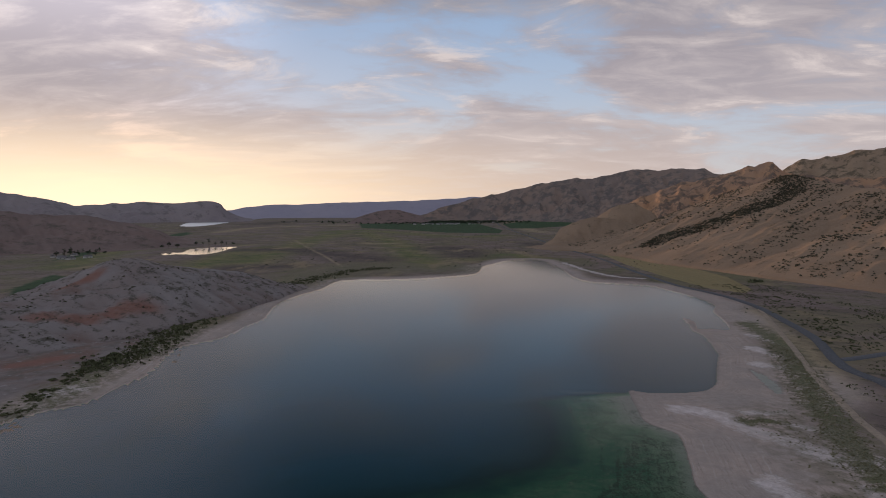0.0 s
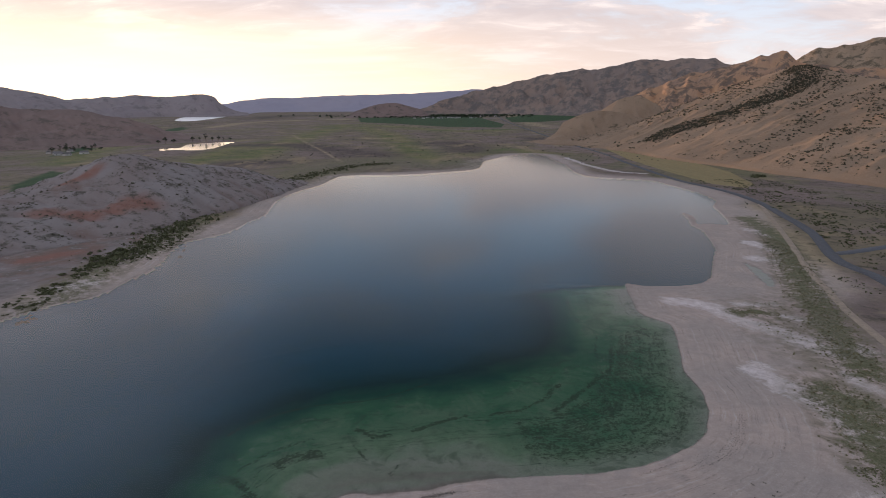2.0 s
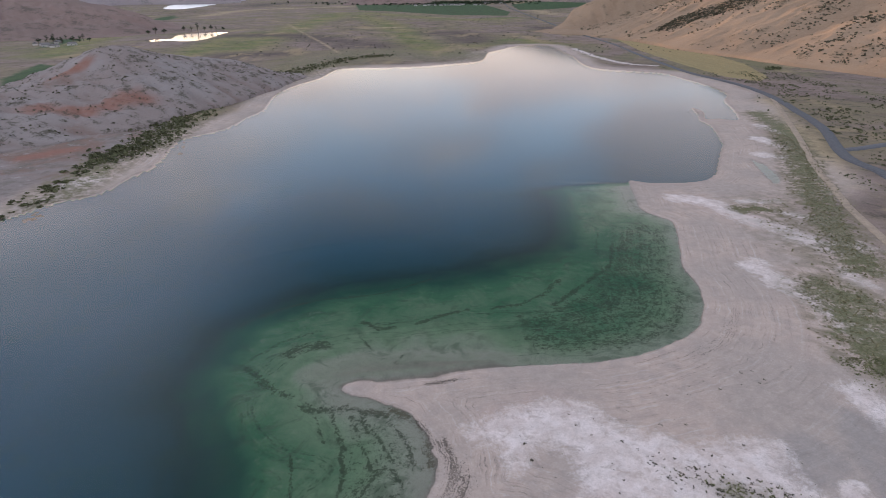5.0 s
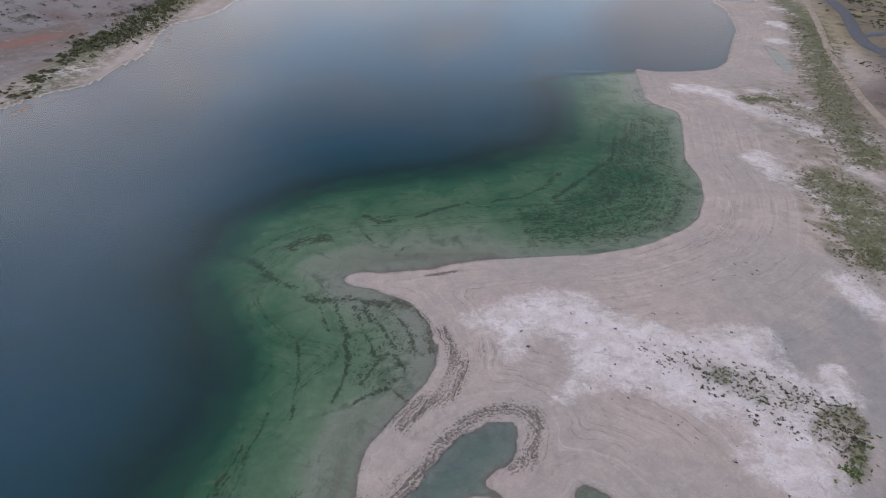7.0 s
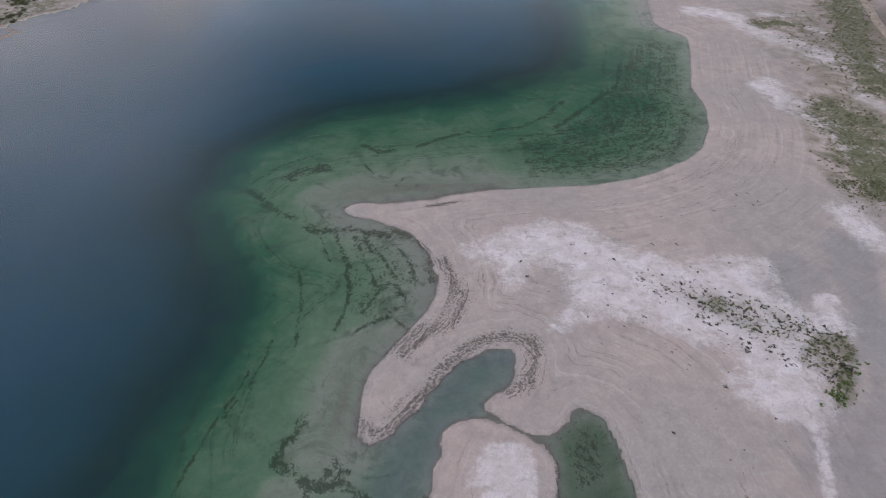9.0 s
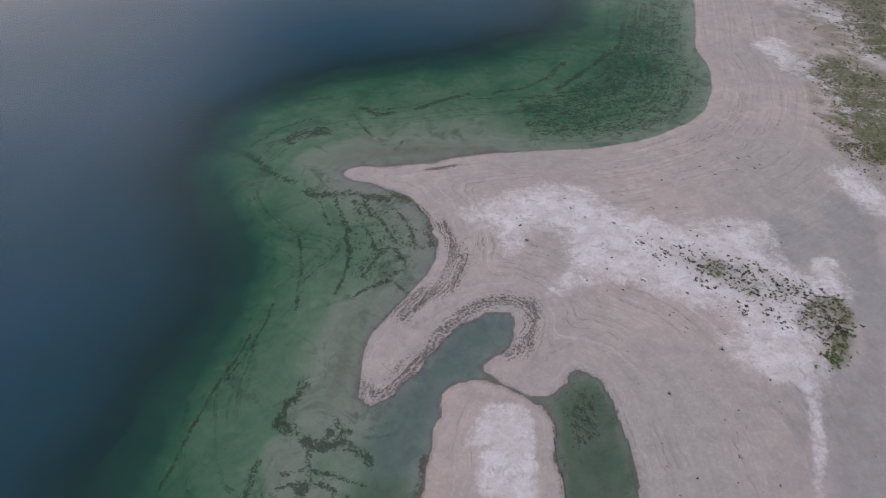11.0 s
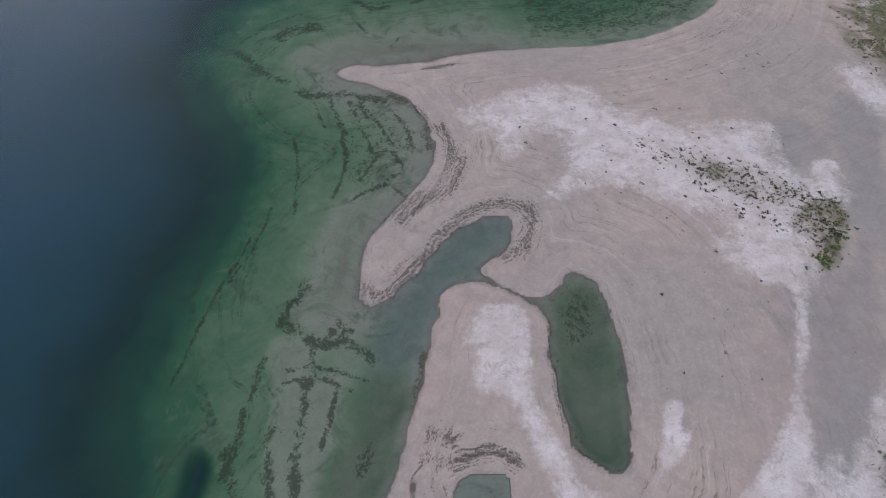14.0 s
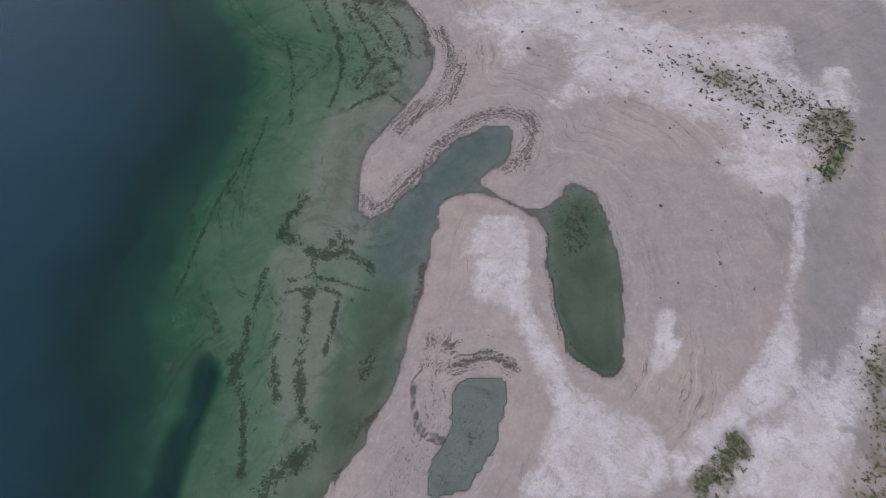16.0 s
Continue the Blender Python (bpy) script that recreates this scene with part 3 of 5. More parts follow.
patch("weed", 1.4, [(-25.4, 155.5), (-20, 151.7), (-15.9, 152.2)])
patch("weed", 1.1, [(-8.6, 155.4), (-2.7, 159.7), (5.9, 163.8)])
patch("weed", 1.3, [(13.9, 164.8), (22.9, 168.1), (30.8, 173.8), (37.9, 183.8)])
patch("weed", 1.2, [(34.2, 166.5), (42.1, 175.9), (50.7, 186.1), (59.1, 197.6), (64.4, 215.4)])
patch("weed", 0.6, [(-20.5, 140), (-24.4, 147.3)])
patch("weed", 0.6, [(-13.8, 133.5), (-11.7, 137.3)])
patch("weed", 0.8, [(-62.5, 155.9), (-54.7, 165.3), (-41.9, 172.3), (-27.6, 173.9), (-17, 179.5), (-6, 187.9)])
area("pale", 2.5, [(-28.6, 48.8), (-22.7, 47.6), (-22.6, 42.5), (-23.3, 36.7), (-24, 31.1), (-23.7, 24.2), (-24.6, 22.1), (-26.1, 29.4), (-26.7, 36.7), (-27.3, 42.6)], 1)
area("pale", 2, [(-21.4, 40.5), (-17.5, 42.4), (-18, 38.5), (-18.8, 32.9), (-19.2, 27.5), (-20.5, 23.7), (-22, 29.3), (-21.9, 36.6)], 1)
area("pale", 2.5, [(-20.5, 18.8), (-15.3, 16.8), (-15.8, 12.9), (-18.7, 9.7), (-21.9, 9.7), (-21.5, 13.7), (-19.6, 16.8)], 1)
area("pale", 3, [(-23.2, 61.1), (-20.7, 79.2), (-11.9, 80.5), (-15.8, 72.2), (-16.5, 60.9), (-18.5, 54), (-24.2, 53), (-26.4, 54.2)], 1)
area("pale", 4, [(-37.2, 129.6), (-23.3, 137.4), (-4.8, 137.3), (16.6, 135.8), (31.6, 134.3), (16.3, 132.5), (-4.6, 128.3), (-22, 126), (-27.4, 123.7), (-33.4, 124.8)], 1)
area("pale", 2.5, [(55.8, 313.5), (76.3, 309.5), (94.3, 294.1), (92, 281.7), (78.7, 295), (63.1, 303.7)], 0.4)
patch("trench", 1.6, [(-37.1, 29.1), (-38.2, 25.2), (-39, 20.6), (-39.7, 16.2), (-40.1, 10)])
area("weed", 5, [(18.8, 161.3), (29.9, 166.6), (49.3, 184.1), (71.7, 236.2), (91.2, 231.8), (81.4, 189.5), (79.9, 168.9), (71.3, 151.5), (56, 140.9), (39.7, 136.9), (29, 137.1), (20.4, 142.6)], 0.8)
patch("wrack", 2.1, [(-9.7, 58.3), (-5.4, 64.3), (0.3, 72.6), (4.7, 77.2), (10.3, 79.4), (15.8, 78.8), (17.1, 74.8), (15.6, 69.4), (11.8, 66.1)])
patch("wrack", 1.6, [(-14.9, 60.4), (-12.3, 58.4), (-8.7, 57.6)])
patch("wrack", 1, [(-14.7, 73), (-9.5, 78.4), (-5.2, 82.7)])
patch("wrack", 2.3, [(-0.2, 102), (3.4, 93.1), (1, 85.9), (-4.1, 81), (-9.8, 75.4)])
area("wrack", 3, [(52, 132), (66, 134), (80, 142), (89, 158), (84, 159), (76, 147), (64, 139), (52, 135.5)], 0.62)
patch("wrack", 0.9, [(-5.2, 124.1), (2, 125.6)])
patch("wrack", 0.9, [(-9.6, 112.6), (-5.1, 106.7), (-3.4, 102)])
patch("wrack", 1.5, [(-2, 32.8), (0.3, 32.4), (-2.4, 29.2)])
patch("wrack", 1.4, [(1.1, 28.3), (5.5, 30.1), (9.8, 28.4)])
patch("wrack", 0.5, [(19.3, 57.5), (17.8, 49.7), (18.1, 38.5), (18.9, 32.9), (22, 28.5)])
patch("pond", 5.5, [(24.2, 56.5), (24, 46.7), (23.8, 36.7), (24.3, 30.3)])
patch("pool", 4.5, [(10, 73.6), (3.5, 69), (-1.7, 60.9), (-5.6, 52.8), (-8.2, 47)])
patch("pond", 3.6, [(-9.7, 38.5), (-11.9, 29), (-14.2, 22), (-17, 12)])
patch("pool", 2.5, [(5.3, 24.1), (5.2, 17.5), (3, 12.9)])
patch("pool", 3, [(22.2, 38.6), (24.2, 33), (25.2, 30.3)])
patch("pink", 2.5, [(1.3, 58.5), (7.4, 59.1), (13.2, 56.3)])
patch("pink", 2, [(0.3, 55.1), (-1.6, 44.4), (-3.4, 36.5)])
patch("pink", 3, [(9.6, 64.5), (14.7, 63.4), (17.7, 62.2)])
patch("pink", 3.5, [(32.5, 14.5), (39.4, 21.1), (45.8, 27.4), (54.4, 38.2), (58.6, 46.7)])
patch("pink", 2.5, [(12.1, 22.4), (9.2, 16.7), (7.4, 11.4)])
patch("pink", 4, [(54.8, 76), (56.7, 70.8), (62.2, 61.5)])
patch("pink", 7, [(109.7, 271.3), (118.9, 254.9), (129.3, 239.8)])
patch("pink", 5, [(23.2, 115.8), (14.5, 109.6)])
patch("pink", 5, [(30.1, 86.2), (41.3, 84.4), (51.7, 81)])
patch("meadow", 38, [(-300, 2210), (-130, 1640), (-47, 1124), (-13, 990)])
patch("meadow", 30, [(38, 1124), (138, 1265), (184, 1110)])
patch("meadow", 40, [(-355, 1063), (-390, 1848), (-352, 2282)])
patch("meadow", 30, [(-396, 922), (-427, 1179), (-438, 1478)])
patch("meadow", 35, [(-614, 957), (-730, 1331), (-781, 1647)])
patch("meadow", 40, [(-458, 2170), (-323, 2379), (29, 1955), (222, 2036)])
patch("sage", 50, [(-447, 1379), (-352, 1412), (-218, 1254), (-131, 1118)])
patch("sage", 38, [(-19, 1452), (35, 1451), (52, 1193)])
patch("sage", 35, [(-320, 780), (-328, 955), (-262, 977)])
patch("sage", 35, [(238, 1625), (289, 1423)])
patch("sage", 90, [(-937, 2986), (-798, 3481), (-585, 3380)])
patch("straw", 14, [(-204, 1611), (-122, 1640)])
patch("straw", 28, [(-834, 2196), (-799, 2626), (-451, 2925)])
patch("straw", 2.5, [(-442, 1776), (-281, 1331), (-165, 977)])
patch("straw", 6, [(281, 544), (233, 385), (198, 287)])
patch("straw", 30, [(374, 3441), (355, 2278), (459, 2164)])
patch("straw", 10, [(458, 1980), (387, 1490)])
area("salt", 5, [(5.2, 106.7), (11.6, 110.5), (27.2, 115.2), (38.8, 106.5), (50, 100.4), (61.2, 100.9), (69.6, 99.7), (68.9, 89.5), (73, 84.2), (78.6, 86.7), (78.1, 79.6), (71.6, 77.1), (66.4, 68.3), (66.4, 62.5), (63.9, 60.7), (60.9, 64), (56, 64.4), (52.7, 68), (54.1, 69.4), (58.1, 68.5), (57.4, 73.8), (52.1, 78.7), (43.9, 82.2), (36.7, 85.9), (27.4, 84.1), (22.7, 83.2), (27.9, 88.8), (26.7, 98.6), (19.7, 101.8), (13.2, 94.7), (12.3, 99.8)], 1)
area("salt", 1.5, [(6.8, 55.7), (12.7, 55.1), (13.9, 50.7), (13.9, 44.4), (13.6, 40.4), (15.5, 34.7), (17.3, 29.3), (18.3, 25.8), (22.2, 23.3), (26.1, 20.9), (30.8, 18.4), (31.8, 15.3), (32.3, 12.9), (28.7, 10.6), (24.6, 9.5), (11.2, 9.5), (13.2, 14.4), (15.7, 20.8), (15.3, 25.8), (13.5, 31.1), (12, 36.6), (7.6, 39.4), (4.9, 41.3), (6, 47.5), (4.1, 48.5), (5.2, 52.8)], 1)
area("salt", 1.2, [(32.5, 14.5), (38.4, 20.2), (44.6, 25.5), (50.2, 32.2), (55.5, 40.1), (58.6, 46.7), (61.1, 53.5), (63.3, 56.2), (60.3, 48.1), (56.4, 40.2), (55, 32.6), (53.5, 26.1), (49.5, 22.4), (45.9, 20.4), (41.9, 17), (38.7, 13), (36.7, 10.6), (32.9, 12.2)], 1)
area("salt", 2.5, [(41.7, 16.2), (45.6, 19.6), (51, 21.4), (53.6, 25), (57.4, 28.4), (57.1, 23.7), (60, 27.3), (64.2, 31.7), (70.2, 40.1), (68.5, 32.8), (63.6, 25.3), (59.4, 20.3), (55.6, 14), (51.3, 9.5), (39.6, 9.5), (39.3, 12.2)], 1)
area("salt", 1.5, [(52.4, 66.6), (59.4, 69.2), (63, 64.2), (64.5, 59.6), (62.3, 56), (61.4, 59.2), (57, 60.9), (55.6, 63.1)], 1)
area("salt", 0.8, [(34.6, 37), (36.9, 37.6), (35.7, 33.3), (37.1, 33.4), (34.1, 28.7), (31.7, 27.4), (32.9, 32.3)], 1)
area("salt", 1.5, [(76.3, 89.8), (81, 89.5), (78.3, 79.8), (74, 77.5), (75.1, 83.2)], 1)
area("pink", 2, [(32.5, 14.5), (38.4, 20.2), (44.6, 25.5), (50.2, 32.2), (55.5, 40.1), (58.6, 46.7), (49, 37.8), (39.5, 25.3), (32.1, 16.9)], 1)
area("pink", 2, [(-0.2, 59.1), (6.4, 60.1), (13.3, 57.4), (17.4, 53), (13.9, 50.7), (6.3, 56.2), (3.2, 48.5), (1.2, 36.5), (-2.4, 29.2), (-5.7, 24.1), (-4.7, 36.5), (-1.6, 48.5)], 1)
area("pink", 3, [(25.5, 83.9), (36, 84.7), (44.9, 83.3), (53, 79.6), (56, 68.5), (62, 62.1), (55.6, 74), (46.6, 81), (36.8, 88.7), (29.5, 87.1)], 1)
area("wet", 3, [(63.3, 56.2), (67.2, 58.9), (73.3, 64.9), (82.7, 72.2), (70.2, 40.1), (64.2, 31.7), (58.6, 26.6), (57.7, 29.2), (53.7, 26.1), (55, 32.6), (56.4, 40.2)], 1)
area("wet", 1.5, [(91.9, 107), (98.4, 108.9), (94.5, 97.2), (83.9, 71.4), (80, 71.4), (79.4, 76), (84, 88.6)], 1)
area("wet", 2, [(93.7, 110.8), (99.3, 108.3), (89.5, 87.2), (82.8, 77.2), (74.3, 67.8), (82.3, 84.9)], 1)
area("wet", 3, [(13, 100.1), (20.2, 102.6), (28.4, 98.7), (27.9, 89.3), (19.3, 86.4), (12.6, 88.1)], 0.3)
area("weed", 4, [(-32.1, 117.7), (-20.8, 115.8), (-11, 112.6), (-5.6, 103.8), (-4.1, 94.9), (-6.5, 86.7), (-11.4, 83.3), (-19.1, 81.6), (-24.4, 94.6), (-25.3, 109.4)], 0.62)
area("weed", 6, [(-33.7, 44.9), (-15.7, 44.5), (-17.5, 32.9), (-19.2, 22.4), (-16.1, 16), (-21.1, 9.7), (-30.6, 9.7), (-33.8, 29.6)], 0.34)
area("weed", 2, [(-21.3, 133.3), (-15.5, 137.2), (-7.8, 135.8), (-3.9, 130.7), (-13.5, 129.5)], 0.55)
area("weed", 4, [(19.5, 59.9), (25.7, 61.2), (27.7, 53.2), (27.6, 48.9), (18.8, 46.6)], 0.85)
area("weed", 1.5, [(17.6, 50), (19, 50), (19.6, 36), (24, 29), (27, 28), (26, 26.8), (22, 27.8), (18.4, 34)], 0.8)
area("weed", 3, [(2, 24.9), (8.8, 25.8), (7.7, 19.1), (5, 12.1), (-2, 10.4), (-1, 17), (1.5, 19.1)], 0.66)
area("trench", 14, [(15.4, 161.1), (29.6, 164.5), (46.6, 179.5), (66.4, 222.8), (85.4, 242.5), (89.5, 219), (76.6, 172.2), (66.4, 151.3), (48, 139.5), (29, 137), (20.7, 145.4)], 0.35)
area("green", 14, [(133.8, 265.9), (162.9, 272), (156.3, 221.2), (160.3, 205), (107.2, 123.8), (111.7, 146.3), (121, 180.3), (122.9, 213.4), (127, 240)], 0.45)
area("green", 14, [(246.6, 425.3), (193.3, 302.1), (163.3, 217.7), (150.2, 204.3), (160.8, 267.9), (209.6, 370.8)], 0.5)
area("green", 1.2, [(71.1, 79), (76.8, 80.7), (78.8, 78.5), (75.7, 70.4), (72.5, 65.2), (68.2, 63.4), (71.4, 69.6), (69.1, 70.4), (66.3, 73)], 0.55)
area("green", 1.0, [(53.5, 89.1), (57.9, 90.4), (58.1, 86.6), (55.3, 84.7)], 0.6)
area("green", 3, [(45, 94), (58, 92), (72, 84), (70, 76), (58, 80), (49, 89)], 0.34)
area("green", 2, [(65.6, 32.8), (61.6, 21), (57.8, 13.2), (55.3, 9.7), (62, 9.7), (70, 30)], 0.45)
patch("ruts", 0.35, [(-4.9, 25.7), (-5.2, 22.4), (-3.5, 18.3), (0.2, 16.7), (3.6, 19.1), (4, 23.2)])
patch("ruts", 0.35, [(-4.2, 25.9), (-4.5, 22.4), (-2.9, 18.9), (0.2, 17.5), (3, 19.5), (3.4, 23.2)])
patch("ruts", 0.3, [(-3.7, 28.3), (-5.3, 24.9), (-4.8, 20.7)])
patch("ruts", 0.3, [(-1.4, 18.3), (3.5, 16), (6.8, 16)])
patch("ruts", 0.3, [(-1.8, 17.5), (3.2, 15.1), (6.6, 15.2)])
patch("ruts", 0.3, [(0.5, 31.5), (3.4, 30.4), (6.3, 30.8), (9.6, 29.6)])
patch("ruts", 0.3, [(0.6, 30.6), (3.4, 29.5), (6.3, 29.9), (9.3, 28.6)])
area("wrack", 4, [(-3.7, 32.8), (1.1, 29.2), (4.1, 24.9), (3.5, 18.3), (1, 12.1), (-3.7, 9.5), (-7.8, 12.1), (-6, 20.7)], 0.5)
area("wrack", 3, [(8.1, 29.2), (10.5, 32.8), (7.4, 33.7), (2.9, 31)], 0.4)


# ---- shaping tools ----
def curve(points, closed=False, steps=5):
    """A smooth line through points (Catmull-Rom)."""
    p = np.array(points, float)
    ext = np.vstack((p[-1:], p, p[:2])) if closed else np.vstack((2 * p[0] - p[1], p, 2 * p[-1] - p[-2]))
    out = []
    for i in range(1, len(ext) - 2):
        a, b, c, d = ext[i - 1:i + 3]
        for t in np.arange(steps) / steps:
            out.append(0.5 * (2 * b + (c - a) * t + (2 * a - 5 * b + 4 * c - d) * t * t + (3 * b - a - 3 * c + d) * t ** 3))
    if not closed:
        out.append(p[-1])
    return np.array(out)


def reach(x, y, line, most, closed=False):
    """Distance from each place to a line, up to most metres; far off, from a coarser grid."""
    pts = np.vstack((line, line[:1])) if closed else np.asarray(line)
    out = np.full(x.shape, float(most))
    if x.size > 200000 and most > 40:
        rows, cols = (np.unique(np.append(np.arange(0, k, 5), k - 1)) for k in x.shape)
        part_x, part_y = x[np.ix_(rows, cols)], y[np.ix_(rows, cols)]
        rough = reach(part_x, part_y, line, most, closed)
        wide = np.stack([np.interp(np.arange(x.shape[1]), cols, r) for r in rough])
        i = np.clip(np.searchsorted(rows, np.arange(x.shape[0])) - 1, 0, len(rows) - 2)
        f = ((np.arange(x.shape[0]) - rows[i]) / (rows[i + 1] - rows[i]))[:, None]
        out = wide[i] * (1 - f) + wide[i + 1] * f
        most = 20
    for k in range(0, len(pts) - 1, 8):
        piece = pts[k:k + 9]
        lo, hi = piece.min(0) - most, piece.max(0) + most
        near = np.nonzero((x > lo[0]) & (x < hi[0]) & (y > lo[1]) & (y < hi[1]))
        if not near[0].size:
            continue
        px, py = x[near], y[near]
        best = np.full(px.shape, float(most) ** 2)
        for (ax, ay), (bx, by) in zip(piece[:-1], piece[1:]):
            dx, dy = bx - ax, by - ay
            t = np.clip(((px - ax) * dx + (py - ay) * dy) / max(dx * dx + dy * dy, 1e-9), 0, 1)
            np.minimum(best, (px - ax - t * dx) ** 2 + (py - ay - t * dy) ** 2, out=best)
        best = np.sqrt(best)
        out[near] = np.minimum(out[near], np.where(best < most, best, out[near]))
    return out


def within(x, y, ring):
    """Which places lie inside a closed line."""
    inside = np.zeros(x.shape, bool)
    lo, hi = ring.min(0), ring.max(0)
    near = (x > lo[0]) & (x < hi[0]) & (y > lo[1]) & (y < hi[1])
    px, py = x[near], y[near]
    odd = np.zeros(px.shape, bool)
    for (ax, ay), (bx, by) in zip(ring, np.roll(ring, -1, 0)):
        if ay != by:
            odd ^= ((ay > py) != (by > py)) & (px < (bx - ax) * (py - ay) / (by - ay) + ax)
    inside[near] = odd
    return inside


LATTICE = np.random.RandomState(7).rand(256, 256)


def vnoise(x, y):
    ix, iy = np.floor(x).astype(int), np.floor(y).astype(int)
    fx, fy = x - ix, y - iy
    fx, fy = fx * fx * (3 - 2 * fx), fy * fy * (3 - 2 * fy)
    a, b = LATTICE[ix & 255, iy & 255], LATTICE[(ix + 1) & 255, iy & 255]
    c, d = LATTICE[ix & 255, (iy + 1) & 255], LATTICE[(ix + 1) & 255, (iy + 1) & 255]
    return (a + (b - a) * fx) * (1 - fy) + (c + (d - c) * fx) * fy


def fbm(x, y, octaves=5, gain=0.5):
    total, amp, norm = 0, 1.0, 0
    for i in range(octaves):
        total, norm = total + amp * vnoise(x + 17.3 * i, y + 9.1 * i), norm + amp
        x, y, amp = x * 2.03, y * 2.03, amp * gain
    return total / norm


def smooth(x, lo, hi):
    t = np.clip((x - lo) / (hi - lo), 0, 1)
    return t * t * (3 - 2 * t)


def valley(y):
    """The valley floor climbs gently away from the lake."""
    return 0.018 * np.maximum(0, y - 1400)


def axis(lo, fine_lo, fine_hi, hi, step, grow, most, near=1.3, span=330):
    """Grid lines, close together in the middle stretch and wider apart outside."""
    mid = list(np.arange(fine_lo, fine_hi, step))
    for end, sign in ((hi, 1), (lo, -1)):
        s, at, more = step, (fine_hi if sign > 0 else fine_lo - step), []
        while sign * (end - at) > 0:
            more.append(at)
            s = min(s * grow, near if abs(at - (fine_hi if sign > 0 else fine_lo)) < span else most)
            at += sign * s
        more.append(end)
        mid = mid + more if sign > 0 else more[::-1] + mid
    return np.array(mid)


def sheet(name, x, y, z, mat, attrs=(), parent=None):
    """A grid mesh from three arrays of equal shape, with named values at its points."""
    rows, cols = z.shape
    me = bpy.data.meshes.new(name)
    me.vertices.add(rows * cols)
    me.vertices.foreach_set("co", np.stack((x, y, z), -1).astype(np.float32).ravel())
    i = np.arange(rows * cols).reshape(rows, cols)
    quads = np.stack((i[:-1, :-1], i[:-1, 1:], i[1:, 1:], i[1:, :-1]), -1).reshape(-1, 4)
    me.loops.add(quads.size)
    me.loops.foreach_set("vertex_index", quads.astype(np.int32).ravel())
    me.polygons.add(len(quads))
    me.polygons.foreach_set("loop_start", np.arange(0, quads.size, 4, dtype=np.int32))
    me.polygons.foreach_set("use_smooth", np.ones(len(quads), bool))
    for key, values in dict(attrs).items():
        me.attributes.new(key, "FLOAT", "POINT").data.foreach_set("value", values.astype(np.float32).ravel())
    me.update(calc_edges=True)
    me.validate()
    me.materials.append(mat)
    ob = new(name, me)
    ob.parent = parent
    return ob


# ---- the ground, one sheet from shore to horizon ----
main_lake = curve(LEFT_SHORE + RIGHT_SHORE + SPIT_SHORE + HOOK_SHORE + POND_SHORE + NEAR_SHORE + [(-22, -20), (-40, -120), (-120, -330), (-420, -420), (-620, -200), (-480, 60), (-300, 130), (-235, 180)], True, 4)
drop = curve(DROP_NEAR + DROP_FAR + [(110, 420), (160, 560), (175, 790), (165, 980), (80, 880), (-40, 785), (-110, 740), (-135, 600), (-130, 450), (-145, 360), (-152, 260), (-170, 150), (-300, -100), (-200, -300), (-46, -100)], True, 4)
small_pond, puddle = curve(SMALL_POND, True, 4), curve(PUDDLE, True, 4)
lagoon, far_lake = curve(LAGOON, True, 3), curve(FAR_LAKE, True, 3)

gx, gy = axis(-3600, -62, 112, 3600, 0.5, 1.016, 90, 1.3, 200), axis(-1500, 6, 150, 4950, 0.5, 1.0125, 70, 1.5, 330)
X, Y = np.meshgrid(gx, gy)
calm = 1.6 * (1 - smooth(Y, 130, 260))
wx, wy = X + calm * (fbm(X * 0.35, Y * 0.35, 4) - 0.5), Y + calm * (fbm(X * 0.35 + 50, Y * 0.35, 4) - 0.5)

sway_x, sway_y = 5 * (fbm(X * 0.13 + 9, Y * 0.13, 4) - 0.5), 5 * (fbm(X * 0.13, Y * 0.13 + 31, 4) - 0.5)
in_lake = within(wx, wy, main_lake)
edge = reach(wx, wy, main_lake, 400, True)
pond_in = within(wx, wy, small_pond) | within(wx, wy, puddle)
pond_edge = np.minimum(reach(wx, wy, small_pond, 60, True), reach(wx, wy, puddle, 60, True))
to_drop = reach(wx, wy, drop, 260, True)
in_deep = within(wx, wy, drop)


def strokes(kind):
    best = np.zeros(X.shape)
    for width, line in PATCHES[kind]:
        bend = max(0.35, min(1.0, width * 0.4))
        d = reach(X + bend * sway_x, Y + bend * sway_y, curve(line, False, 4), width * 2.4)
        np.maximum(best, 1 - smooth(d, 0.0, 2.2 * width), out=best)
    return best


masks = {kind: strokes(kind) for kind in PATCHES}
for kind, rings in AREAS.items():
    for soft, ring, level in rings:
        line = curve(ring, True, 3)
        u, v = X + 0.35 * sway_x, Y + 0.35 * sway_y
        d = reach(u, v, line, soft * 1.5, True)
        masks[kind] = np.maximum(masks[kind], level * np.where(within(u, v, line), 0.55 + 0.45 * smooth(d, 0, soft), 0.55 * (1 - smooth(d, 0, soft))))
part_way = edge / (edge + to_drop + 0.01)
shelf = 1.6 * part_way ** 0.9 + 0.7 * smooth(part_way, 0.78, 1.0)
depth = np.where(in_deep, 2.3 + to_drop * 0.10, np.minimum(shelf, edge * 0.25))
spit_side = smooth(X, -150, -75) * (1 - smooth(Y, 285, 310))
depth = depth * spit_side + np.minimum(0.6 + edge * 1.2, 2.8 + edge * 0.045) * (1 - spit_side)
depth = depth + (0.5 * masks["pool"] + 0.9 * masks["pond"]) * smooth(edge, 0.3, 3.0) + 1.7 * masks["trench"] - masks["pale"] * 0.85 * np.minimum(depth, 1.5)
depth = np.clip(depth, 0.02, 8)
shore = np.where(in_lake, 0, edge)
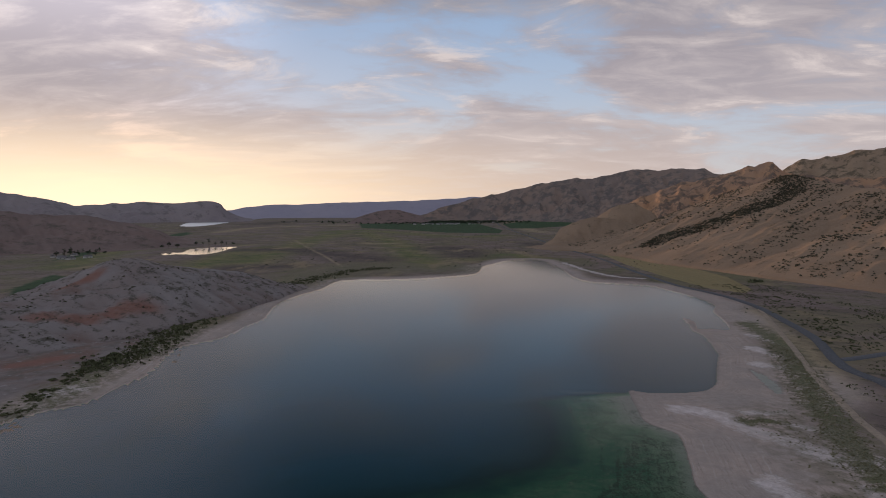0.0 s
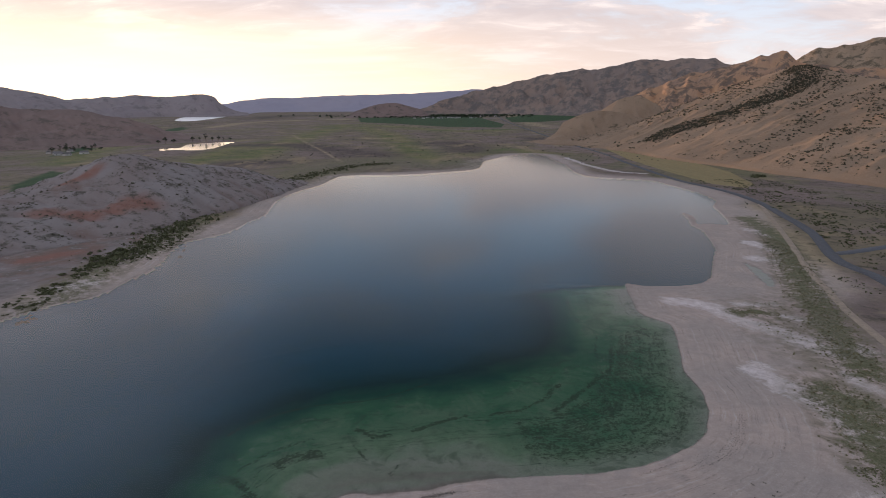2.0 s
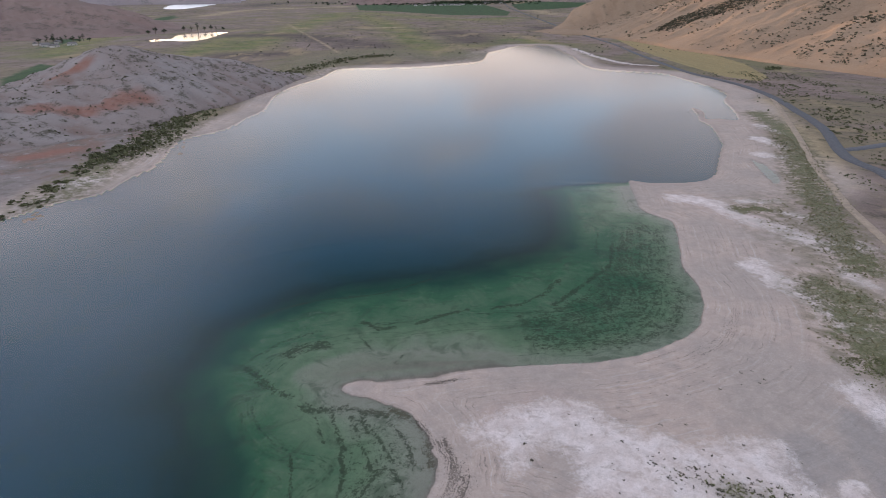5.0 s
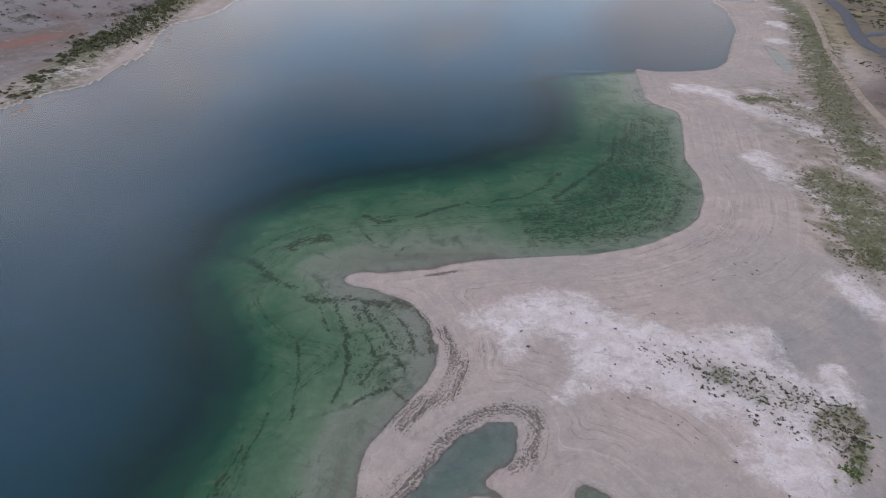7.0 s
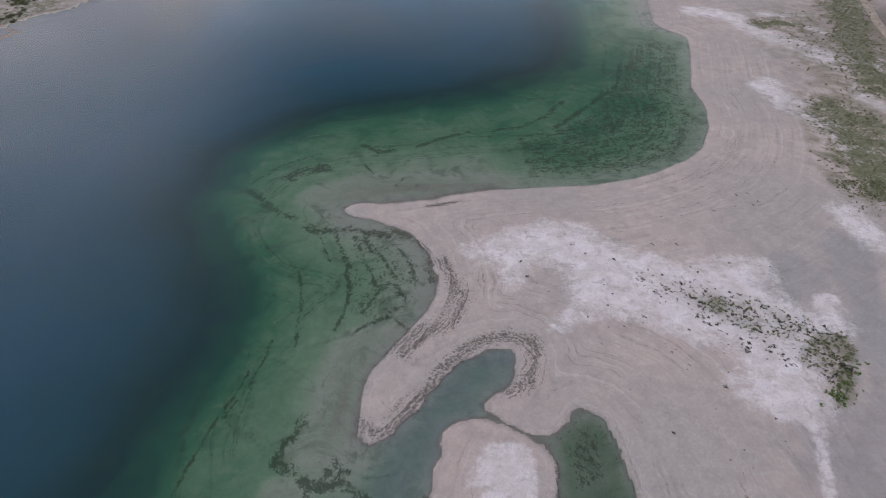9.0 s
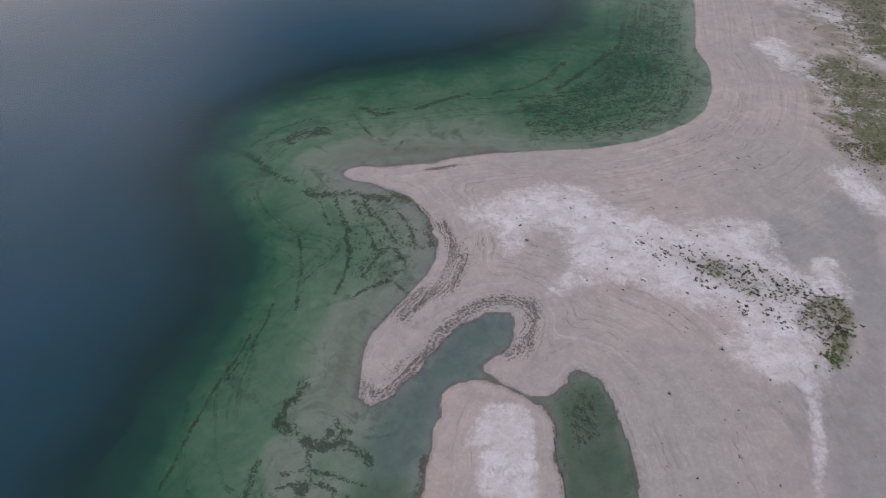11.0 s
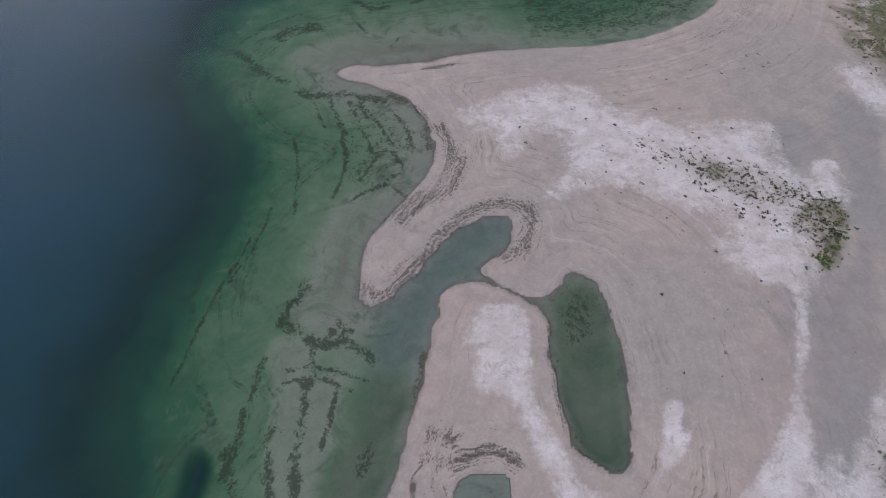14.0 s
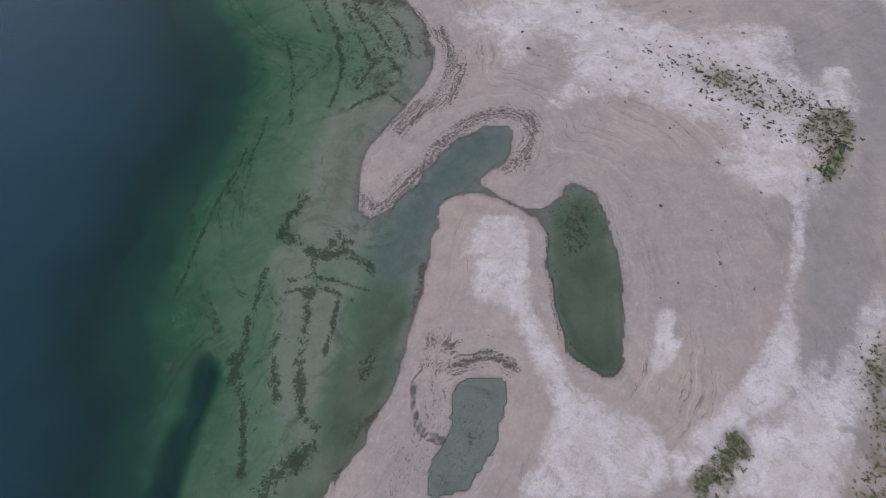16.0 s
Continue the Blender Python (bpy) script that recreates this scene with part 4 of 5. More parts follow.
shore = np.where(pond_in, 0, np.minimum(shore, pond_edge + np.where(in_lake, 1e3, 0)))
shore = np.where(in_lake, 0, shore)
roll = fbm(X * 0.004, Y * 0.004, 5) - 0.5
land = 0.05 + 0.03 * np.minimum(shore, 20) + 0.012 * np.clip(shore - 20, 0, 300) + (fbm(X * 0.09, Y * 0.09, 5) - 0.45) * 0.5 * smooth(shore, 2, 16)
land += roll * 16 * smooth(shore, 60, 400) + valley(Y)
Z = np.where(in_lake, -depth, np.where(pond_in, -0.35, np.maximum(land, 0.05)))
for ring, level in ((lagoon, 3.0), (far_lake, None)):
    inside, rim = within(X, Y, ring), reach(X, Y, ring, 160, True)
    flat_at = level if level is not None else 32.0
    Z = np.where(inside, flat_at - 3.0, Z + (flat_at + 1.0 - Z) * (1 - smooth(rim, 20, 160)))

crop = np.zeros(X.shape)
for ring in (GREEN_FIELD_A, GREEN_FIELD_B, GREEN_FIELD_C, GREEN_FIELD_D):
    crop = np.maximum(crop, within(X, Y, np.array(ring, float)))
stubble = within(X, Y, np.array(TAN_FIELD, float)) * 1.0
beach = 1 - 0.3 * np.maximum(smooth(-X, 90, 140), smooth(Y, 500, 620))
dry = smooth((shore + 20 * (fbm(X * 0.02, Y * 0.02, 4) - 0.5)) / beach, 16, 50) * np.maximum(smooth(Y, 240, 420), np.maximum(smooth(X, 130, 190), smooth(-X, 150, 200)))
bad = smooth(-X, 185, 215) * (1 - smooth(-X, 330, 460)) * smooth(Y, 100, 200) * (1 - smooth(Y, 640, 800))
red_lines = (curve([(-295, 436), (-264, 448), (-245, 478)]), 15), (curve([(-330, 518), (-308, 528)]), 9), (curve([(-246, 344), (-232, 362)]), 9)


def red_earth(x, y):
    """Where red earth shows on the badland."""
    return np.max([1 - smooth(reach(x, y, line, 60) + 12 * (fbm(x * 0.06, y * 0.06, 4) - 0.5), 0.3 * w, 1.5 * w) for line, w in red_lines], axis=0)


green = masks["green"]
green = np.maximum(green, 0.75 * (1 - smooth(reach(X, Y, curve(GRASS_BAND), 120), 15, 110)))
green = np.maximum(green, 0.75 * (1 - smooth(reach(X - 6, Y - 6, curve(SHRUB_BAND), 60), 5, 26)))
attrs = {"depth": np.where(in_lake, np.maximum(depth, 5.5 * (1 - spit_side)), np.where(pond_in, 0.3, -0.1 - 5.5 * (1 - spit_side))), "brim": np.minimum(shore / (1 + np.maximum(0, Y - 110) / 110), 90), "afar": smooth(Y, 110, 170), "shore": np.minimum(shore, 100), "dry": dry, "crop": crop, "stubble": stubble,
         "salt": masks["salt"], "pink": masks["pink"], "green": green, "wet": masks["wet"], "wrack": masks["wrack"], "ruts": masks["ruts"], "pale": masks["pale"], "off": np.where(in_lake, np.minimum(edge, 80), 0), "bad": bad, "red": red_earth(X, Y), "pool": np.where(pond_in, 0.45, masks["pool"]), "pond": masks["pond"], "meadow": masks["meadow"], "sage": masks["sage"], "straw": masks["straw"], "weed": masks["weed"]}
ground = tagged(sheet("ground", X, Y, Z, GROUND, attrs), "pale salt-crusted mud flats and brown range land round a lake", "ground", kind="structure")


def ground_at(x, y):
    """Height of the ground sheet at a place."""
    i, j = min(max(np.searchsorted(gx, x) - 1, 0), len(gx) - 2), min(max(np.searchsorted(gy, y) - 1, 0), len(gy) - 2)
    u, v = (x - gx[i]) / (gx[i + 1] - gx[i]), (y - gy[j]) / (gy[j + 1] - gy[j])
    return float((Z[j, i] * (1 - u) + Z[j, i + 1] * u) * (1 - v) + (Z[j + 1, i] * (1 - u) + Z[j + 1, i + 1] * u) * v)


def pool(name, ring, level, label, grow=3.0, mat=WATER):
    """A flat sheet of water that reaches under its banks."""
    c = ring.mean(0)
    pts = c + (ring - c) * (1 + grow / 100)
    bm = bmesh.new()
    face = bm.faces.new([bm.verts.new((px, py, level)) for px, py in pts])
    if face.normal.z < 0:
        face.normal_flip()
    me = bpy.data.meshes.new(name)
    bm.to_mesh(me)
    bm.free()
    me.materials.append(mat)
    return tagged(new(name, me), label, "water", kind="structure")


lx, ly = np.meshgrid(np.linspace(-800, 330, 60), np.linspace(-520, 1220, 80))
lake = tagged(sheet("water", lx, ly, np.zeros(lx.shape), WATER), "still dark blue lake with green shallows", "lake", kind="structure")
pool("water", lagoon, 3.0, "small bright lagoon among fields", 4)
pool("water", far_lake, 32.0, "pale far lake below the mesas", 4, RUFFLED)


# ---- hills and mountains ----
def hill(name, crest, front, behind, relief, mat, label, base=0.0, cols=260, rows=90, grain=60.0, steep=1.25, seed=0.0):
    """A ridge along a crest line with spurs and gullies that run down both sides."""
    line = curve(crest, False, 8)
    run = np.concatenate(([0], np.cumsum(np.linalg.norm(np.diff(line[:, :2], axis=0), axis=1))))
    s = np.linspace(0, run[-1], cols)
    cx, cy, cz = (np.interp(s, run, line[:, k]) for k in range(3))
    k = max(3, cols // 6)
    pad = lambda a: np.convolve(np.pad(a, k, "edge"), np.ones(2 * k + 1) / (2 * k + 1), "valid")
    tx, ty = np.gradient(pad(cx)), np.gradient(pad(cy))
    size = np.hypot(tx, ty)
    nx, ny = ty / size, -tx / size
    d = np.linspace(-1, 1, rows)[:, None] * np.ones((1, cols))
    S = np.ones((rows, 1)) * s
    warp = (fbm(S / (grain * 3) + seed, d * 1.5 + 5, 3) - 0.5) * 0.5 * np.abs(d)
    front = np.interp(s, np.linspace(0, run[-1], np.size(front)), np.atleast_1d(front))
    wide = np.where(d > 0, front * np.ones((rows, 1)), behind)
    away = (d + warp * 0.4) * wide
    x, y = cx + nx * away, cy + ny * away
    ends = smooth(np.minimum(S, run[-1] - S), 0, 0.12 * run[-1])
    prof = np.clip(1 - np.abs(d), 0, 1) ** steep
    floor = base + valley(y)
    gully = 1 - np.abs(2 * fbm(S / grain + 3 * warp + seed, np.abs(d) * 2.2 + seed, 5, 0.55) - 1)
    rough = fbm(x / (grain * 0.5), y / (grain * 0.5), 5) - 0.5
    lumps = relief * ((gully - 0.75) * 2.2 + rough) * (0.22 + 2.6 * np.abs(d) * (1 - np.abs(d)))
    z = floor + (np.maximum(cz - floor, 4) * prof + lumps * smooth(prof, 0, 0.15)) * (0.25 + 0.75 * ends)
    z = np.where(np.abs(d) > 0.97, floor - 8, z)
    ob = sheet(name, x, y, z, mat, {"gully": gully * 1.0, "red": red_earth(x, y) * (name == "badland_hill")})
    tagged(ob, label, "hill" if "hill" in name else "mountain")
    return ob, x, y, z, gully


hill("distant_ridge", [(-1900, 4300, 90), (-1574, 4376, 106), (-1463, 4414, 126), (-1273, 4472, 150), (-1116, 4514, 150), (-706, 4596, 170), (-365, 4636, 178), (69, 4649, 200), (242, 4644, 212), (501, 4623, 188), (900, 4560, 180)], 420, 250, 12, HAZY, "far mountain ridge on the horizon, tinted blue with painted haze", cols=200, rows=40, grain=160)
hill("mesa", [(-2900, 2500, 260), (-2361, 2977, 215), (-2216, 3087, 185), (-2114, 3158, 165), (-2016, 3221, 137), (-1953, 3260, 128), (-1719, 3389, 148), (-1540, 3480, 142), (-1342, 3555, 160), (-1285, 3576, 123), (-1150, 3620, 85)], (650, 600, 560, 520, 480, 420, 340, 260, 190, 140, 100), 500, 20, MESA, "flat-topped mesa above the valley, greyed with painted haze", grain=110, steep=0.95)
hill("red_hill", [(-1500, 1200, 120), (-1165, 1501, 98), (-1062, 1576, 84), (-979, 1629, 82), (-911, 1667, 66), (-825, 1711, 44), (-740, 1760, 24)], 380, 300, 12, RED, "low hill of dark red earth", grain=70)
badland = hill("badland_hill", [(-560, 200, 30), (-450, 330, 25), (-375, 430, 20), (-335, 485, 20), (-318, 520, 30), (-306, 546, 45), (-296, 572, 46), (-282, 606, 37), (-262, 646, 29), (-238, 694, 22), (-212, 752, 10)], (330, 250, 180, 150, 140, 135, 130, 120, 105, 85, 60), 130, 5, BADLAND, "eroded grey badland hill with red earth patches", cols=340, rows=110, grain=20, steep=0.75)
big_hill = hill("hill", [(430, 1720, 20), (565, 1603, 61), (617, 1517, 102), (672, 1401, 137), (702, 1316, 157), (716, 1261, 168), (725, 1183, 156), (730, 1108, 142), (745, 1007, 130), (800, 860, 135), (900, 600, 140), (1000, 300, 120)], 390, 500, 9, HILL, "dry tan hillside dotted with dark shrubs", cols=420, rows=150, grain=70, steep=1.1)
hill("mountain", [(-250, 3860, 60), (-88, 3899, 110), (58, 3900, 139), (239, 3893, 192), (419, 3877, 225), (631, 3849, 274), (837, 3809, 303), (970, 3777, 309), (1132, 3732, 344), (1287, 3682, 352), (1520, 3591, 353), (1655, 3532, 320), (2100, 3300, 300)], (80, 130, 200, 320, 450, 560, 650, 720, 780, 800, 800, 800, 800), 500, 45, MOUNTAIN, "long wooded mountain with grey brown slopes", cols=420, rows=120, grain=150)
hill("rocky_mountain", [(600, 2650, 60), (720, 2602, 103), (851, 2562, 157), (974, 2518, 208), (1091, 2470, 229), (1163, 2437, 252), (1235, 2401, 276), (1285, 2375, 289), (1332, 2349, 252), (1450, 2290, 225), (1800, 2150, 220)], 500, 400, 40, ROCKY, "rocky brown mountain spur with painted orange sun glow", cols=320, rows=110, grain=90)
hill("mountain", [(1250, 2740, 190), (1446, 2629, 265), (1497, 2600, 295), (1546, 2571, 318), (1637, 2514, 335), (1756, 2432, 350), (2000, 2280, 350), (2500, 1800, 280)], 600, 500, 40, SHOULDER, "tan mountain shoulder behind the hillside", cols=260, rows=90, grain=110)
hill("small_hill", [(440, 1850, 50), (475, 1840, 78), (515, 1829, 106), (553, 1818, 118), (592, 1805, 112), (660, 1790, 70)], 190, 150, 6, HILL, "rounded tan knoll", cols=90, rows=50, grain=50)
hill("small_hill", [(300, 1680, 30), (338, 1666, 52), (382, 1657, 70), (425, 1646, 78), (482, 1630, 70), (560, 1605, 43)], 160, 130, 6, HILL, "low tan knoll beside the road", cols=90, rows=50, grain=40)
hill("small_hill", [(-520, 3260, 45), (-442, 3270, 72), (-351, 3281, 98), (-260, 3290, 106), (-168, 3296, 84), (-60, 3300, 55)], 200, 160, 6, RED, "low brown hill in the valley", cols=90, rows=50, grain=60)


# ---- roads ----
def strip(name, line, width, lift, mat, label, kind="structure", thick=0.25):
    """A road laid on the ground, with a flat top and sloping sides."""
    pts = curve(line, False, 14)
    t = np.gradient(pts, axis=0)
    t /= np.linalg.norm(t, axis=1)[:, None]
    side = np.stack((t[:, 1], -t[:, 0]), 1)
    zs = np.array([max(ground_at(*p), 0.1) for p in pts])
    zs = np.convolve(np.pad(zs, 3, "edge"), np.ones(7) / 7, "valid") + lift
    offs = np.array([-width / 2 - thick * 2, -width / 2, 0, width / 2, width / 2 + thick * 2])
    drop = np.array([-lift - thick, 0, 0.04, 0, -lift - thick])
    x = pts[:, None, 0] + side[:, None, 0] * offs
    y = pts[:, None, 1] + side[:, None, 1] * offs
    return tagged(sheet(name, x, y, zs[:, None] + drop, mat), label, name, kind=kind)


strip("road", ROAD, 6.6, 0.5, ASPHALT, "grey two-lane asphalt road along the lake")
strip("road", SIDE_ROAD, 6.0, 0.45, ASPHALT, "short asphalt side road joining the main road")
strip("track", TRACK, 3.4, 0.2, DIRT, "pale dirt track beside the lake flats")


road_off = np.min([reach(X, Y, curve(line, False, 6), 60) for line in (ROAD, SIDE_ROAD, TRACK)], axis=0)


def road_gap(x, y):
    """Distance to the nearest road or track."""
    return float(road_off[np.searchsorted(gy, y), np.searchsorted(gx, x)])


def shore_gap(x, y):
    """Distance to the water's edge."""
    return float(shore[np.searchsorted(gy, y), np.searchsorted(gx, x)])


# ---- plants ----
rng = np.random.RandomState(11)


def mesh_of(name, verts, faces, mat):
    me = bpy.data.meshes.new(name)
    me.from_pydata(np.asarray(verts).tolist(), [], np.asarray(faces).tolist())
    me.materials.append(mat)
    return me


def unit(a):
    return a / np.linalg.norm(a, axis=1)[:, None]


def leaves(centres, radii, count, size, flat=0.8):
    """Small leaf faces strewn through rounded clumps: vertices and faces."""
    total = len(centres) * count
    c, r = np.repeat(np.array(centres, float), count, 0), np.repeat(np.array(radii, float), count)
    way = unit(rng.normal(size=(total, 3)))
    way[:, 2] = np.where(rng.rand(total) < 0.8, np.abs(way[:, 2]) * flat, way[:, 2] * 0.3)
    at = c + way * (r * (0.55 + 0.5 * rng.rand(total)))[:, None]
    a = unit(rng.normal(size=(total, 3)))
    b = unit(np.cross(a, rng.normal(size=(total, 3))))
    s = (np.repeat(np.broadcast_to(size, len(centres)), count) * (0.6 + 0.8 * rng.rand(total)))[:, None]
    verts = np.stack((at - a * s, at + b * s * 0.7, at + a * s, at - b * s * 0.7), 1).reshape(-1, 3)
    return verts, np.arange(total * 4).reshape(-1, 4)


def shrub_mesh(name, spread, mat, lumps=4, count=16):
    """A low bush: several rounded clumps of leaves on the ground, uneven in outline."""
    centres = [(rng.normal() * spread * 0.42, rng.normal() * spread * 0.42, spread * 0.12) for _ in range(lumps)]
    radii = [spread * (0.35 + 0.3 * rng.rand()) for _ in range(lumps)]
    return mesh_of(name, *leaves(centres, radii, count, spread * 0.2), mat)


def scatter(meshes, places, name, label, category, group, scale):
    for x, y in places:
        ob = tagged(new(name, meshes[rng.randint(len(meshes))]), label, category, group)
        s = scale[0] + (scale[1] - scale[0]) * rng.rand() ** 2
        ob.matrix_world = pose(x, y, ground_at(x, y) - 0.05 * s, 0, 0, rng.rand() * 360) @ Matrix.Diagonal((s, s, s * 0.8, 1))


def in_ring(ring, count, clump=0.0):
    """Places inside a ring, some of them drawn together in clumps."""
    ring = np.array(ring, float)
    lo, hi = ring.min(0), ring.max(0)
    out = []
    while len(out) < count:
        p = lo + (hi - lo) * rng.rand(2)
        if out and rng.rand() < clump:
            p = np.array(out[rng.randint(len(out))]) + rng.normal(size=2) * 1.3
        if within(np.array([p[0]]), np.array([p[1]]), ring)[0]:
            out.append(tuple(p))
    return out


def along(line, count, spread):
    pts = curve(line, False, 10)
    return [tuple(pts[rng.randint(len(pts))] + rng.normal(size=2) * spread) for _ in range(count)]


low_shrubs = [shrub_mesh("shrub", 0.5, BRUSH, 4, 12) for _ in range(5)]
green_shrubs = [shrub_mesh("green_shrub", 0.6, BUSH, 5, 14) for _ in range(3)]
bright_shrubs = [shrub_mesh("green_shrub", 0.6, VIVID, 5, 14) for _ in range(3)]
dry_place = in_ring(SHRUB_ZONE, 280, 0.25)
scatter(low_shrubs, dry_place, "shrub", "small dark dry shrub on the white salt crust", "shrub", "shrubs on the salt flat", (0.45, 1.35))
lone = [p for p in in_ring(FLAT_ZONE, 90) if ground_at(*p) > 0.1]
scatter(low_shrubs, lone, "shrub", "lone small dark shrub on the mud flat", "shrub", "shrubs on the mud flat", (0.4, 1.25))
scatter(bright_shrubs, along([(76.2, 72.3), (73.7, 68.8), (70.5, 65.4), (68.2, 63.4)], 60, 0.9), "green_shrub", "bright green shrub beside the dry stream bed", "shrub", "green shrubs by the stream bed", (0.4, 1.0))
scatter(green_shrubs, along([(44.6, 93.5), (55.5, 88), (63, 84.5), (73, 78), (72, 72)], 46, 1.8), "green_shrub", "olive green shrub on the salt crust", "shrub", "green shrubs on the salt flat", (0.4, 1.0))

shore_bush = [shrub_mesh("bush", 2.2, BUSH, 6, 22) for _ in range(4)]
scatter(shore_bush, along(SHRUB_BAND[:7], 190, 4.5), "bush", "dark bush on the lake shore below the badland hill", "bush", "bushes on the lake shore", (0.25, 1.15))
scatter(shore_bush, along([(337, 640), (320, 560), (290, 450), (272, 375)], 60, 11), "bush", "dark green bush beside the road", "bush", "bushes beside the road", (0.5, 1.1))


def joined(name, places, sizes, mat, label, category, lumps=2, count=7):
    """Very many small plants far off, as one mesh."""
    s = np.repeat(np.array(sizes, float), lumps)
    c = np.repeat(np.array(places, float), lumps, 0)
    c[:, :2] += rng.normal(size=(len(c), 2)) * 0.3 * s[:, None]
    c[:, 2] += s * 0.35
    verts, faces = leaves(c, s * 0.6, count, s * 0.38)
    return tagged(new(name, mesh_of(name, verts, faces, mat)), label, category, kind="stuff")


far_band = along(SHRUB_BAND[3:], 2200, 9)
joined("shore_brush", [(x, y, ground_at(x, y)) for x, y in far_band], 0.5 + 1.9 * rng.rand(2200) ** 2, BUSH, "olive and dark green bushes along the far lake shore", "bushes")

_, hx, hy, hz, hg = big_hill
front_face = np.zeros(hx.shape)
front_face[hx.shape[0] // 2 - 8:] = 1
woods = 1 - smooth(reach(hx, hy, curve([(427, 1199), (479, 1177), (530, 1150), (587, 1141), (639, 1139), (694, 1190), (712, 1240)]), 80), 14, 40)
rows_of = np.zeros(hx.shape)
for line in ([(469, 907), (552, 950), (654, 999), (715, 1006)], [(474, 812), (554, 843), (673, 911)], [(477, 755), (526, 755), (559, 753)], [(600, 1040), (680, 1090), (720, 1120)], [(540, 1060), (620, 1180), (690, 1260)]):
    rows_of = np.maximum(rows_of, 1 - smooth(reach(hx, hy, curve(line), 60), 5, 28))
height_part = smooth(hz, 25, 80)
chance = front_face * (2.6 * woods + 0.45 * rows_of + (0.12 + 0.2 * height_part) * smooth(fbm(hx * 0.02, hy * 0.02, 4), 0.42, 0.62)) * (hz > 8) * (hy > 500)
picks = rng.choice(chance.size, 11000, p=chance.ravel() / chance.sum())
spots = [(hx.flat[i] + rng.normal() * 2.5, hy.flat[i] + rng.normal() * 2.5, hz.flat[i] - 0.6) for i in picks]
joined("hillside_brush", spots, 1.1 + 2.0 * rng.rand(len(spots)) ** 2, BRUSH, "dark junipers and shrubs dotted over the dry hillside", "shrubs")


def tree_mesh(tall, wide, trunk_mat, leaf_mat):
    """Trunk with limbs, and a crown of leaf clumps."""
    bm = bmesh.new()
    limbs = [((0, 0, 0), (0, 0, tall * 0.55), tall * 0.035, tall * 0.02)]
    tips = [(0, 0, tall * 0.8)]
    for k in range(6):
        a = k * 1.05 + rng.rand()
        tip = (math.cos(a) * wide * 0.32, math.sin(a) * wide * 0.32, tall * (0.5 + 0.3 * rng.rand()))
        limbs.append(((0, 0, tall * (0.25 + 0.04 * k)), tip, tall * 0.016, tall * 0.006))
        tips.append(tip)
    for a, b, ra, rb in limbs:
        a, b = Vector(a), Vector(b)
        turn = (b - a).to_track_quat("Z", "Y").to_matrix().to_4x4()
        bmesh.ops.create_cone(bm, segments=6, radius1=ra, radius2=rb, depth=(b - a).length, matrix=Matrix.Translation((a + b) / 2) @ turn)
    trunk = bpy.data.meshes.new("trunk")
    bm.to_mesh(trunk)
    bm.free()
    trunk.materials.append(trunk_mat)
    crown = mesh_of("crown", *leaves(tips, [wide * (0.24 + 0.1 * rng.rand()) for _ in tips], 26, wide * 0.075, 0.9), leaf_mat)
    return trunk, crown


def plant_trees(kinds, places, label, group, scale):
    for x, y in places:
        trunk, crown = kinds[rng.randint(len(kinds))]
        top = tagged(new("tree"), label, "tree", group)
        new("trunk", trunk).parent = top
        new("crown", crown).parent = top
        s = scale[0] + (scale[1] - scale[0]) * rng.rand()
        top.matrix_world = pose(x, y, ground_at(x, y) - 0.1, 0, 0, rng.rand() * 360) @ Matrix.Scale(s, 4)


# dots of sage over the badland, the road side and the grassy flats
_, bx, by, bz, bg = badland
bare = (bz > 2) * (0.15 + smooth(fbm(bx * 0.05, by * 0.05, 4), 0.42, 0.6))
spots = [(bx.flat[i] + rng.normal(), by.flat[i] + rng.normal(), bz.flat[i] - 0.3) for i in rng.choice(bare.size, 2600, p=bare.ravel() / bare.sum())]
joined("badland_brush", spots, 0.5 + 1.1 * rng.rand(len(spots)) ** 2, BRUSH, "small dark sage bushes dotted over the grey badland", "shrubs")
spots = []
while len(spots) < 2600:
    x, y = 205 + 190 * rng.rand(), 250 + 480 * rng.rand()
    if road_gap(x, y) > 9 and vnoise(np.array(x * 0.05), np.array(y * 0.05)) > 0.35 + 0.3 * rng.rand() and shore_gap(x, y) > 25:
        spots.append((x, y, ground_at(x, y)))
joined("roadside_brush", spots, 0.4 + 1.0 * rng.rand(len(spots)) ** 2, BUSH, "olive and dark green brush beside the road", "shrubs")
spots = []
while len(spots) < 3200:
    x, y = 95 + 130 * rng.rand(), 95 + 330 * rng.rand()
    j, i = np.searchsorted(gy, y), np.searchsorted(gx, x)
    if green[j, i] * (0.4 + fbm(np.array(x * 0.15), np.array(y * 0.15), 4)) > 0.25 + 0.5 * rng.rand() and Z[j, i] > 0.1:
        spots.append((x, y, ground_at(x, y)))
joined("grass_tufts", spots, 0.22 + 0.4 * rng.rand(len(spots)) ** 2, GRASS, "dry olive grass tufts on the salt flats", "grass")

spots = []
while len(spots) < 1900:
    x, y = 35 + 80 * rng.rand(), 9 + 125 * rng.rand()
    j, i = np.searchsorted(gy, y), np.searchsorted(gx, x)
    if green[j, i] * (0.4 + fbm(np.array(x * 0.3), np.array(y * 0.3), 4)) > 0.15 + 0.6 * rng.rand() and Z[j, i] > 0.1:
        spots.append((x, y, ground_at(x, y)))
joined("low_plants", spots, 0.12 + 0.26 * rng.rand(len(spots)) ** 2, LOW, "low olive green plants on the salt crust", "plants")

